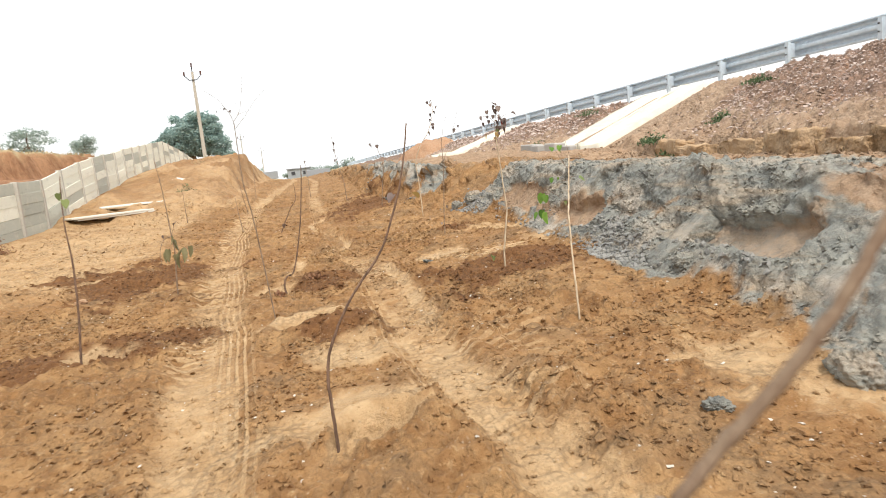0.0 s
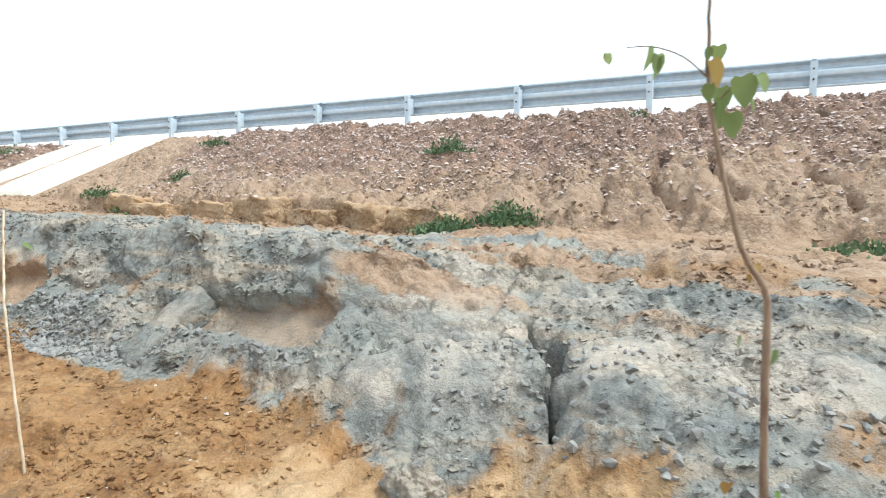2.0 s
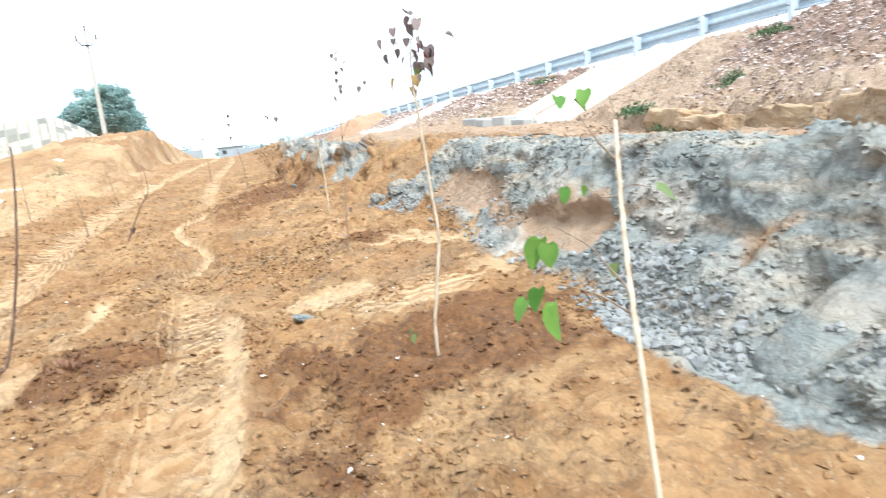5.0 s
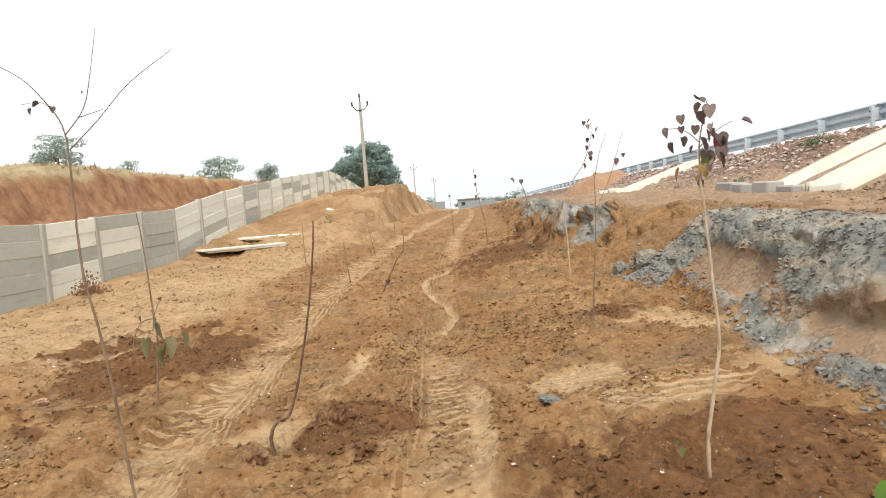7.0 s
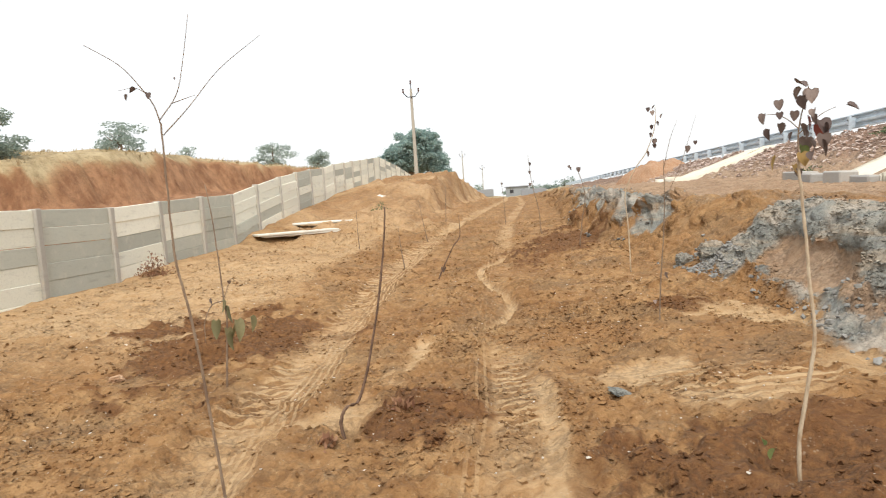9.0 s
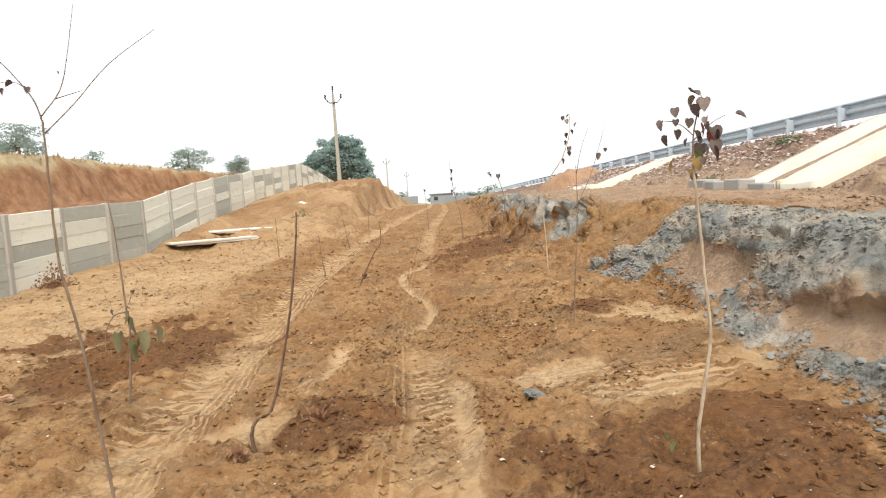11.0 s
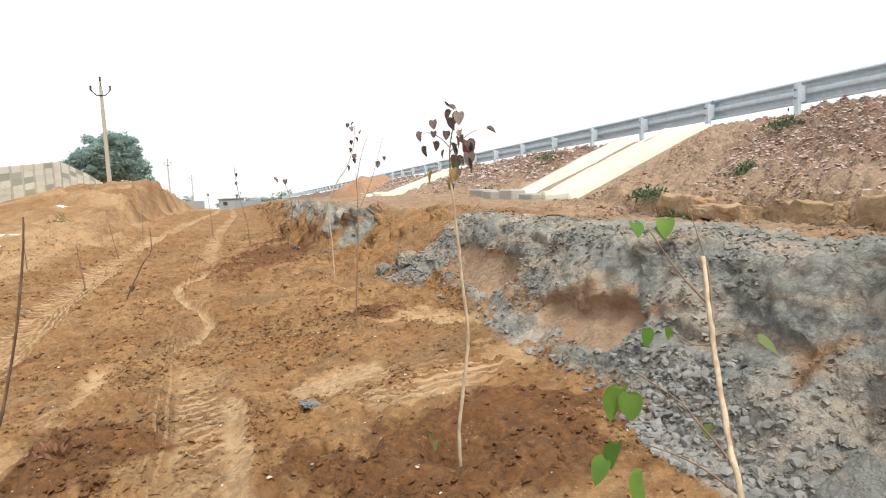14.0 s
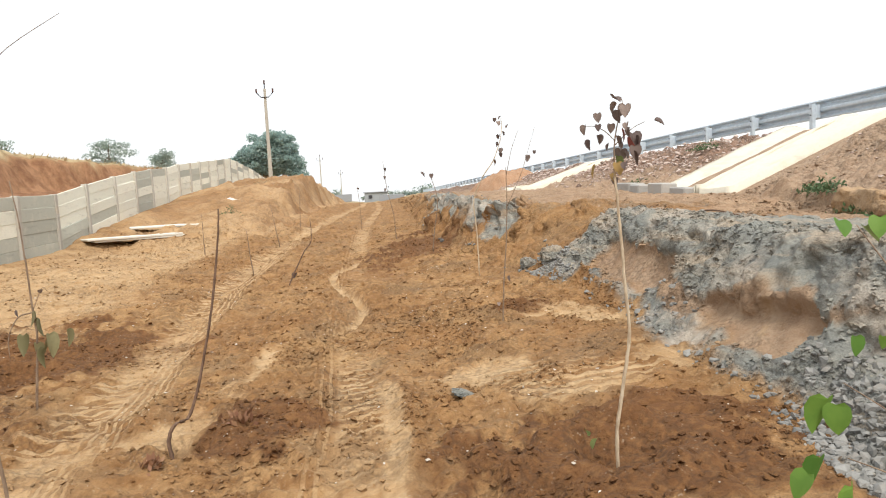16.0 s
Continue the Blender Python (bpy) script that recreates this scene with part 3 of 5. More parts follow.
PALE_PANEL = cement("weathered_pale_concrete", (0.66, 0.63, 0.55), (0.60, 0.57, 0.50), (0.72, 0.68, 0.58))
PRECAST_POST = cement("precast_post", (0.50, 0.47, 0.41), (0.38, 0.36, 0.32), (0.50, 0.40, 0.29))
LINING = cement("cream_cement_lining", (0.66, 0.61, 0.50), (0.63, 0.58, 0.47), (0.55, 0.47, 0.35), 1.6)
BLOCK = cement("cement_block", (0.42, 0.40, 0.37), (0.34, 0.33, 0.31), (0.46, 0.40, 0.33))
STEEL = galvanised()
POLE_CEMENT = cement("pole_cement", (0.42, 0.39, 0.33), (0.40, 0.37, 0.31), (0.34, 0.32, 0.28), 5)
IRON = Nodes("dark_iron").done((0.06, 0.06, 0.065), 0.6, 0.5)
CERAMIC = Nodes("insulator_ceramic").done((0.10, 0.05, 0.04), 0.3)
PALE_BARK = bark("pale_sapling_bark", (0.56, 0.46, 0.33), (0.36, 0.27, 0.18))
DARK_BARK = bark("dark_sapling_bark", (0.10, 0.062, 0.042), (0.20, 0.125, 0.085))
BROWN_BARK = bark("brown_sapling_bark", (0.26, 0.19, 0.13), (0.16, 0.105, 0.07))
GREEN_LEAF = foliage("fresh_leaf", (0.065, 0.16, 0.028), (0.17, 0.29, 0.05), 0.35)
DULL_LEAF = foliage("dull_green_leaf", (0.15, 0.21, 0.075), (0.29, 0.34, 0.13), 0.4)
DRY_LEAF = foliage("withered_leaf", (0.10, 0.070, 0.062), (0.29, 0.225, 0.19), 0.15)
YELLOW_LEAF = foliage("yellow_leaf", (0.40, 0.30, 0.10), (0.32, 0.20, 0.07), 0.25)
OLIVE_LEAF = foliage("limp_olive_leaf", (0.16, 0.15, 0.075), (0.29, 0.26, 0.14), 0.15)
RED_LEAF = foliage("red_leaf", (0.16, 0.045, 0.035), (0.22, 0.06, 0.04), 0.2)
# distant foliage: base colours paled and blued to stand in for haze
HAZED_CROWN = foliage("hazed_tree_foliage", (0.29, 0.40, 0.38), (0.43, 0.54, 0.49), 0.5, True)
HAZED_FAR_CROWN = foliage("hazed_acacia_foliage", (0.30, 0.37, 0.33), (0.44, 0.50, 0.43), 0.5, True)
SHRUB = foliage("shrub_foliage", (0.055, 0.10, 0.045), (0.12, 0.17, 0.075), 0.2, True)
STRAW = foliage("dry_grass_blade", (0.50, 0.40, 0.24), (0.36, 0.28, 0.16), 0.2, True)
DEAD_BUSH = foliage("dead_bush_foliage", (0.20, 0.095, 0.055), (0.30, 0.17, 0.09), 0.1, True)
CHIP = lump("pale_stone_chip", (0.62, 0.57, 0.49), (0.48, 0.43, 0.36), (0.66, 0.62, 0.56), 30)
ASPHALT = asphalt()
FAR_WALL = cement("whitewashed_wall", (0.30, 0.32, 0.33), (0.28, 0.30, 0.32), (0.30, 0.30, 0.30), 0.5)
FAR_ROOF = Nodes("sheet_roof").done((0.30, 0.32, 0.35), 0.6)

# ---------------------------------------------------------------- shapes
def part(name, bm, material, parent=None, label="", smooth=False):
    """Links a bmesh as one mesh object, under a thing or a part."""
    me = bm if isinstance(bm, bpy.types.Mesh) else bpy.data.meshes.new(name)
    if not isinstance(bm, bpy.types.Mesh):
        if smooth:
            for f in bm.faces:
                f.smooth = True
        bm.to_mesh(me)
        bm.free()
        me.materials.append(material)
    ob = new(name, me)
    ob.parent = parent
    if label:
        tagged(ob, label)
    return ob


def thing(name, label, category, at=(0, 0, 0), group="", kind=""):
    ob = new(name)
    ob.empty_display_size = 0.1
    ob.location = at
    return tagged(ob, label, category, group, kind)


def block(lo, hi, bevel=0.01):
    bm = bmesh.new()
    bmesh.ops.create_cube(bm, size=1)
    for v in bm.verts:
        v.co = Vector([(h + l) / 2 + c * (h - l) for l, h, c in zip(lo, hi, v.co)])
    if bevel:
        bmesh.ops.bevel(bm, geom=bm.edges[:], offset=bevel, segments=1, affect='EDGES')
    return bm


def tube(points, radii, sides=7):
    """A limb through the points, thinner from radius to radius."""
    bm = bmesh.new()
    pts = [Vector(p) for p in points]
    rings = []
    for k, p in enumerate(pts):
        d = (pts[min(k + 1, len(pts) - 1)] - pts[max(k - 1, 0)]).normalized()
        u = d.orthogonal().normalized() if abs(d.x) < 0.9 else d.cross(Vector((0, 1, 0))).normalized()
        u = (Vector((1, 0, 0)) - d * d.x).normalized() if abs(d.x) < 0.9 else u
        v = d.cross(u)
        rings.append([bm.verts.new(p + radii[k] * (math.cos(a) * u + math.sin(a) * v)) for a in (2 * math.pi * i / sides for i in range(sides))])
    for a, b in zip(rings, rings[1:]):
        for i in range(sides):
            bm.faces.new((a[i], a[(i + 1) % sides], b[(i + 1) % sides], b[i]))
    bm.faces.new(rings[0][::-1])
    bm.faces.new(rings[-1])
    return bm


def curve_through(points, n=5):
    """More points on a smooth line through the given ones."""
    p = [Vector(q) for q in points]
    p = [2 * p[0] - p[1]] + p + [2 * p[-1] - p[-2]]
    out = []
    for a, b, c, d in zip(p, p[1:], p[2:], p[3:]):
        for k in range(n):
            t = k / n
            out.append(0.5 * ((2 * b) + (c - a) * t + (2 * a - 5 * b + 4 * c - d) * t * t + (3 * b - a - 3 * c + d) * t ** 3))
    return out + [p[-2]]


def ground_at(x, y):
    return float(ground_surface(np.array([x], float), np.array([y], float))[1][0])

def soil_zones(x, y):
    """What the ground is made of at each place, as three colour attributes' channels."""
    t, foot = across(x, y), slope_toe(y)
    h = np.clip(hollow(x, y) / 0.08, 0, 1)
    wob = 0.35 * fbm(x, y, 0.9, 4, 101) + 0.25 * fbm(x, y, 0.2, 3, 105)
    reach = np.interp(y, [-8, 0, 2, 2.8, 3.6, 4.5, 8, 11.5, 13, 15, 22, 30], [0.95, 0.95, 1.0, 1.3, 2.1, 2.9, 3.1, 2.6, 1.4, 1.2, 1.3, 1.2])
    heap = 0.45 * np.exp(-((y - 5.5) / 0.8) ** 2)
    grey = sstep(-0.25, 0.25, t + 0.7 * wob + heap) * (1 - sstep(foot - 0.75, foot - 0.3, x + 0.5 * wob)) * (1 - sstep(reach - 0.35, reach + 0.35, t + 1.6 * wob))
    brown_gap = sstep(11.7, 12.4, y + wob) * (1 - sstep(15.0, 16.0, y + 2 * wob)) + (0.15 + 0.3 * vnoise(x / 0.5, y / 0.5, 106)) * sstep(15.0, 16.0, y) + 0.4 * sstep(20.5, 23.0, y + 3 * wob)
    grey = grey * (1 - np.clip(brown_gap, 0, 1) * (1 - 0.35 * sstep(0.75, 0.95, t + wob) * (1 - sstep(24, 32, y)))) * (1 - 0.92 * h * np.interp(y, [4.9, 5.4], [0.62, 1.0]))
    grey = grey * (1 - sstep(14.0, 15.5, y) * (1 - sstep(0.30, 0.62, t + 0.8 * wob)))
    # the bed of brown earth that shows between the clay above and the crumbled clay below
    layer = sstep(5.3, 5.8, y + wob) * (1 - sstep(10.9, 11.4, y + wob)) * sstep(0.08, 0.24, t + 0.5 * wob) * (1 - sstep(0.44, 0.58, t + 0.6 * wob))
    layer = layer * sstep(0.30, 0.62, vnoise(x / 0.25, y / 0.7, 173)) * (1 - 0.7 * np.exp(-((y - 6.0) / 0.5) ** 2) * (t < 0.25))
    grey = grey * (1 - 0.75 * layer)
    brown_spots = sstep(0.15, 0.5, fbm(x, y, 0.8, 4, 103)) * (1 - sstep(0.5, 1.0, t))
    streaks = sstep(0.1, 0.45, fbm(x * 2.2, y * 0.5, 0.9, 4, 104)) * np.where(y < 3.3, sstep(0.3, 0.6, t), sstep(0.9, 1.4, t)) * (1 - 0.6 * sstep(3.5, 5.0, y))
    grey = grey * (1 - 0.55 * brown_spots) * (1 - 0.7 * streaks)
    rut_mask, _ = ruts(x, y)
    pale = 0.8 * blotch(x, y, PALE, 0.45, 33)
    left_smooth = sstep(-2.3, -3.3, x + wob) * sstep(8.0, 10.5, y + wob) * (1 - sstep(21, 24, y)) * (0.35 + 0.45 * vnoise(x / 2.2, y / 0.7, 109))
    sand = np.clip(np.maximum(np.maximum(rut_mask, pale), np.maximum(left_smooth, 0.8 * vnoise(x / 1.2, y / 1.6, 108) * sstep(-1.0, -2.2, x) * sstep(20, 23, y))), 0, 1) * (1 - grey)
    moist = blotch(x, y, MOIST, 0.3, 35) * (1 - grey) * (1 - 0.8 * rut_mask) * (1 - 0.9 * pale)
    up = (x - foot) / (CREST - foot)
    sandy_side = sstep(-0.15, 0.35, y - 10.35 - 0.55 * (x - 6.5) + 0.8 * wob) * (1 - sstep(17.0, 17.5, y))
    stony = np.interp(y, [-8, 0, 3, 6, 10, 30], [0.6, 0.55, 0.4, 0.3, 0.35, 0.3])
    gravel = sstep(stony - 0.2, stony + 0.25, up + 0.8 * wob) * (1 - sandy_side) * (1 - sstep(CREST + 0.3, CREST + 0.6, x))
    tan = np.maximum(sstep(reach - 0.2, reach + 0.3, t + wob) * sstep(2.5, 3.5, x) * (0.7 + 0.3 * sstep(foot - 0.5, foot + 0.6, x)), np.maximum(np.maximum(0.85 * h, 0.8 * layer), streaks * sstep(2.5, 3.5, x)))
    dust = sstep(-0.25, 0.35, fbm(x, y, 0.9, 3, 107)) * sstep(-0.1, 0.15, t) * (1 - 0.5 * sstep(0.5, 0.85, t)) * (1 - sstep(1.0, 1.3, t)) * (1 - sstep(3.0, 3.8, y)) * sstep(-0.8, 0.4, y)
    dust = np.maximum(0.45 * dust, bulge(x, y) * (0.75 + 0.5 * fbm(x, y, 0.3, 3, 174)))
    # narrow tan beds that run along the bank's top and the bench near the crack
    lines = sstep(0.10, 0.34, fbm(x * 3.0 - 0.35 * y, y * 0.35, 0.9, 4, 175, 0.55)) * sstep(0.35, 0.6, t) * (1 - sstep(3.6, 4.6, y))
    grey = grey * (1 - 0.85 * lines)
    tan = np.maximum(tan, 0.9 * lines * sstep(2.5, 3.5, x))
    back = -7.6 - x
    hill = lie(x, y) - np.interp(y, [-40, 10, 35, 45, 60, 80, 130], [7.0, 7.2, 7.6, 7.6, 7.0, 6.6, 4.0])
    grass = np.clip(sstep(-0.5, 0.1, hill + np.interp(y, [32, 44], [1.5, 0.25]) + 1.2 * wob) * sstep(9, 12, back) + sstep(60, 120, np.hypot(x, y)) * 0.7, 0, 1)
    red = sstep(6, 8, back) * (1 - grass) * (1 - sstep(90, 120, y)) + 0.15 * sstep(-1.0, -2.2, x) * sstep(21, 25, y) * (1 - sstep(50, 60, y)) * sstep(-7.5, -6.5, x)
    return (("zone_soil", (grey, sand, moist)), ("zone_slope", (gravel, grass, red)), ("zone_more", (tan, tan * 0, dust)), ("zone_tread", tread(x, y)))


def add_zones(me, x, y, repeat=1):
    for name, channels in soil_zones(x, y):
        zone(me, name, *[np.repeat(np.clip(c, 0, 1).ravel(), repeat) for c in channels])


# ---------------------------------------------------------------- ground
gx = graded(-900, 900, -3.4, 9.9, 0.032, 1.042)
gx = np.sort(np.concatenate([gx[(gx < 2.7) | (gx > 4.0)], np.arange(2.71, 4.0, 0.020)]))
gy = np.array([v for v in graded(-70, 20, 0.4, 12.5, 0.032, 1.030) if v < 12.4] + stretched(12.42, 1600, 0.032, ((24, 1.008), (50, 1.02), (1600, 1.035))))
gy = np.sort(np.concatenate([gy[(gy < 1.9) | (gy > 3.0)], np.arange(1.91, 3.0, 0.018)]))
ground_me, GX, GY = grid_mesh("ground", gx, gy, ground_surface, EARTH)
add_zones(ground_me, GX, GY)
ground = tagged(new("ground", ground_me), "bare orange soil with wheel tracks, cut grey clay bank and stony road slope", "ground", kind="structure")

# road surface on the embankment
road = part("road", block((CREST + 2.6, -60, ROAD_Z - 0.3), (CREST + 11.6, 420, ROAD_Z + 0.08), 0.02), ASPHALT)
tagged(road, "grey asphalt road on top of the embankment", "road", kind="structure")


# ---------------------------------------------------------------- boundary wall of precast panels
def wall_top(y):
    return float(np.interp(y, [0, 13, 15, 17, 19, 21, 22.7, 25, 28, 30, 32, 34, 48, 56, 72, 90],
                           [3.2, 3.21, 3.2, 3.32, 3.42, 3.49, 3.77, 4.1, 4.44, 4.64, 4.78, 5.05, 6.3, 6.0, 5.0, 4.4]))


def wall_x(y):
    return float(np.interp(y, [0, 15, 21, 25, 34, 48, 72, 90], [-7.1, -7.1, -7.2, -7.4, -7.88, -8.4, -8.7, -8.8]))


def panel_mesh(length, material):
    bm = block((-0.025, 0.0, 0.0), (0.025, length, 0.297), 0.007)
    me = bpy.data.meshes.new("panel")
    bm.to_mesh(me)
    bm.free()
    me.materials.append(material)
    return me


def boundary_wall():
    wall = thing("wall_boundary", "grey precast concrete boundary wall of slotted posts and panels", "wall", kind="structure")
    ys = [13.19 - 1.95 * k for k in range(8, 0, -1)] + [13.19, 15.14, 16.98, 18.91, 20.82, 22.87, 25.3, 27.45, 29.55, 31.75, 34.05, 36.25, 38.4, 40.75, 43.05, 45.4]
    ys = ys + [45.4 + 2.3 * k for k in range(1, 13)]
    bm = block((-0.08, -0.062, 0.0), (0.08, 0.062, 2.0), 0.012)
    post_me = bpy.data.meshes.new("post")
    bm.to_mesh(post_me)
    bm.free()
    post_me.materials.append(PRECAST_POST)
    pale, grey = panel_mesh(1.0, PANEL), panel_mesh(1.0, GREY_PANEL)
    # how many in ten panels of a bay are grey; the bays were cast and set in batches
    batch = {7: 3, 8: 10, 9: 1, 10: 3, 11: 7, 12: 3}
    for k, y in enumerate(ys):
        top, x = wall_top(y), wall_x(y)
        p = part("post", post_me, None, wall)
        p.location = (x, y, top - 1.995 + random.uniform(-0.01, 0.02))
        p.rotation_euler = (random.uniform(-0.012, 0.012), random.uniform(-0.015, 0.015), 0)
        if k + 1 == len(ys):
            continue
        y1 = ys[k + 1]
        x1, top1 = wall_x(y1), wall_top(y1)
        run = math.hypot(y1 - y, x1 - x) - 0.09
        tilt = math.atan2((top1 - top), y1 - y)
        # each bay is stepped or racked to follow the ground
        for r in range(6):
            dark = random.random() * 10 < batch.get(k, 2) if k != 7 else r == 2
            q = part("panel", grey if dark else pale, None, wall)
            q.location = (x + random.uniform(-0.012, 0.012), y + 0.045, top - 0.30 * (r + 1) - 0.01 + random.uniform(-0.004, 0.004))
            q.rotation_euler = (tilt, random.uniform(-0.02, 0.02), -math.atan2(x1 - x, y1 - y))
            q.scale = (1, run / math.cos(tilt), 1)
    return wall


boundary_wall()


# ---------------------------------------------------------------- crash barrier on the road
def wave_beam(length):
    """A folded steel beam of two waves, along y, its back to the slope."""
    prof = [(0.010, 0.225), (-0.004, 0.205), (-0.004, 0.185), (0.105, 0.150), (0.115, 0.115), (0.105, 0.080), (0.0, 0.045), (-0.006, 0.02),
            (-0.006, -0.02), (0.0, -0.045), (0.105, -0.080), (0.115, -0.115), (0.105, -0.150), (-0.004, -0.185), (-0.004, -0.205), (0.010, -0.225)]
    bm = bmesh.new()
    front = [[bm.verts.new((x, y, z)) for x, z in prof] for y in (0, length)]
    backs = [[bm.verts.new((x + 0.006, y, z)) for x, z in prof] for y in (0, length)]
    for i in range(len(prof) - 1):
        bm.faces.new((front[0][i], front[0][i + 1], front[1][i + 1], front[1][i]))
        bm.faces.new((backs[0][i], backs[1][i], backs[1][i + 1], backs[0][i + 1]))
        for e in (0, 1):
            bm.faces.new((front[e][i], backs[e][i], backs[e][i + 1], front[e][i + 1]))
    for i in (0, -1):
        bm.faces.new((front[0][i], front[1][i], backs[1][i], backs[0][i]))
    bmesh.ops.recalc_face_normals(bm, faces=bm.faces)
    me = bpy.data.meshes.new("beam")
    bm.to_mesh(me)
    bm.free()
    me.materials.append(STEEL)
    return me


def channel_post():
    bm = bmesh.new()
    for lo, hi in (((-0.035, -0.05, 0), (-0.029, 0.05, 1.0)), ((-0.029, -0.05, 0), (0.05, -0.044, 1.0)), ((-0.029, 0.044, 0), (0.05, 0.05, 1.0))):
        r = bmesh.ops.create_cube(bm, size=1)
        for v in r["verts"]:
            v.co = Vector([(h + l) / 2 + c * (h - l) for l, h, c in zip(lo, hi, v.co)])
    me = bpy.data.meshes.new("post")
    bm.to_mesh(me)
    bm.free()
    me.materials.append(STEEL)
    return me


RAIL_X, RAIL_TOP = 11.46, 4.70


def crash_barrier():
    rail = thing("crash_barrier", "galvanised steel crash barrier along the road edge", "barrier")
    post_me, beam_me = channel_post(), wave_beam(4.86)
    bm = block((0.0, -0.04, -0.16), (0.13, 0.04, 0.16), 0.006)
    spacer_me = bpy.data.meshes.new("spacer")
    bm.to_mesh(spacer_me)
    bm.free()
    spacer_me.materials.append(STEEL)
    bm = tube([(0, 0, 0), (-0.02, 0, 0)], [0.016, 0.016], 6)
    bolt_me = bpy.data.meshes.new("bolt")
    bm.to_mesh(bolt_me)
    bm.free()
    bolt_me.materials.append(IRON)
    first = 15.42 - 2.4 * 12
    for k in range(60):
        y = first + 2.4 * k
        p = part("post", post_me, None, rail)
        p.location = (RAIL_X, y, RAIL_TOP - 1.03 + random.uniform(-0.02, 0.01))
        p.rotation_euler = (random.uniform(-0.015, 0.015), random.uniform(-0.012, 0.012), 0)
        s = part("spacer", spacer_me, None, rail)
        s.location = (RAIL_X + 0.052, y, RAIL_TOP - 0.23)
        if 2 < k < 22:
            for dz in (-0.15, -0.31):
                b = part("bolt", bolt_me, None, rail)
                b.location = (RAIL_X - 0.036, y, RAIL_TOP + dz)
        if k % 2 == 0:
            b = part("beam", beam_me, None, rail)
            b.location = (RAIL_X + 0.184, y - 0.03, RAIL_TOP - 0.185)
    return rail


crash_barrier()


# ---------------------------------------------------------------- lined drain chutes on the slope
def slope_z(x, y):
    return float(lie(np.array([x], float), np.array([y], float))[0])


def chute(y0, y1, x_low, group):
    c = thing("drain_chute", "cream cement-lined drain chute running down the road slope", "drain", group=group)
    xs = [x_low + (CREST + 0.25 - x_low) * k / 24 for k in range(25)]
    w = y1 - y0
    split = y0 + 0.38 * w

    def strip(ya, yb, rise, dip, seed):
        bm, n = bmesh.new(), 14
        top = []
        for x in xs:
            row = []
            for j in range(n + 1):
                v = j / n
                y = ya + (yb - ya) * v
                z = slope_z(x, (ya + yb) / 2) + rise - dip * math.sin(math.pi * v) + 0.025 * noise.noise((x * 1.1, y * 1.5, seed)) + 0.012 * noise.noise((x * 5, y * 5, seed))
                row.append(bm.verts.new((x, y + 0.04 * noise.noise((x * 2.2, seed, j < 3)) * (j in (0, n)), z)))
            top.append(row)
        for a, b in zip(top, top[1:]):
            for j in range(n):
                bm.faces.new((a[j], b[j], b[j + 1], a[j + 1]))
        edge = [r[0] for r in top] + top[-1][1:] + [r[-1] for r in top[-2::-1]] + top[0][-2:0:-1]
        low = [bm.verts.new(v.co - Vector((0, 0, 0.25))) for v in edge]
        for i in range(len(edge)):
            k = (i + 1) % len(edge)
            bm.faces.new((edge[i], edge[k], low[k], low[i]))
        bmesh.ops.recalc_face_normals(bm, faces=bm.faces)
        return bm

    part("side_apron", strip(y0, split - 0.02, 0.14, 0.03, 1.0), LINING, c, smooth=True)
    part("channel", strip(split + 0.02, y1, 0.15, 0.16, 2.0), LINING, c, smooth=True)
    part("kerb_rib", strip(split - 0.07, split + 0.07, 0.165, -0.02, 3.0), LINING, c, smooth=True)
    return c


chute(13.75, 16.45, 6.85, "drain chutes")
chute(26.3, 28.9, 6.3, "drain chutes")

for x, y, dx, dy, dz, turn in ((6.75, 16.0, 0.35, 0.55, 0.30, 0.1), (6.62, 16.75, 0.3, 0.5, 0.26, -0.05), (6.7, 17.5, 0.4, 0.7, 0.28, 0.08), (6.8, 15.2, 0.3, 0.6, 0.22, 0.0)):
    b = part("toe_block", block((-dx / 2, -dy / 2, -0.15), (dx / 2, dy / 2, dz), 0.025), BLOCK)
    b.location, b.rotation_euler = (x, y, slope_z(x - 0.2, y) - 0.09), (0.04, 0.03, turn)
    tagged(b, "grey cement block at the foot of the chute", "block", "cement toe blocks")


# ---------------------------------------------------------------- concrete slabs lying on the left
def spare_panel(x, y, z, turn, pitch, roll, size, label):
    p = part("concrete_panel", block((-size[0] / 2, -size[1] / 2, 0), (size[0] / 2, size[1] / 2, size[2]), 0.012), PALE_PANEL)
    p.location, p.rotation_euler = (x, y, ground_at(x, y) + z), (roll, pitch, turn)
    return tagged(p, label, "panel", "spare wall panels")


spare_panel(-5.85, 22.2, 0.075, 0.62, 0.0, 0.0, (2.5, 0.75, 0.06), "pale precast concrete panel lying on the soil")
spare_panel(-5.75, 22.3, 0.0, 0.60, 0.0, 0.0, (2.4, 0.75, 0.06), "lower precast concrete panel of the pile on the soil")
spare_panel(-5.6, 24.35, 0.02, 0.40, 0.0, 0.05, (2.1, 0.5, 0.055), "single pale concrete panel lying on the slope")
spare_panel(-4.9, 31.5, 0.06, -0.9, 0.16, 0.3, (1.5, 0.30, 0.055), "small pale concrete panel lying on the mound")


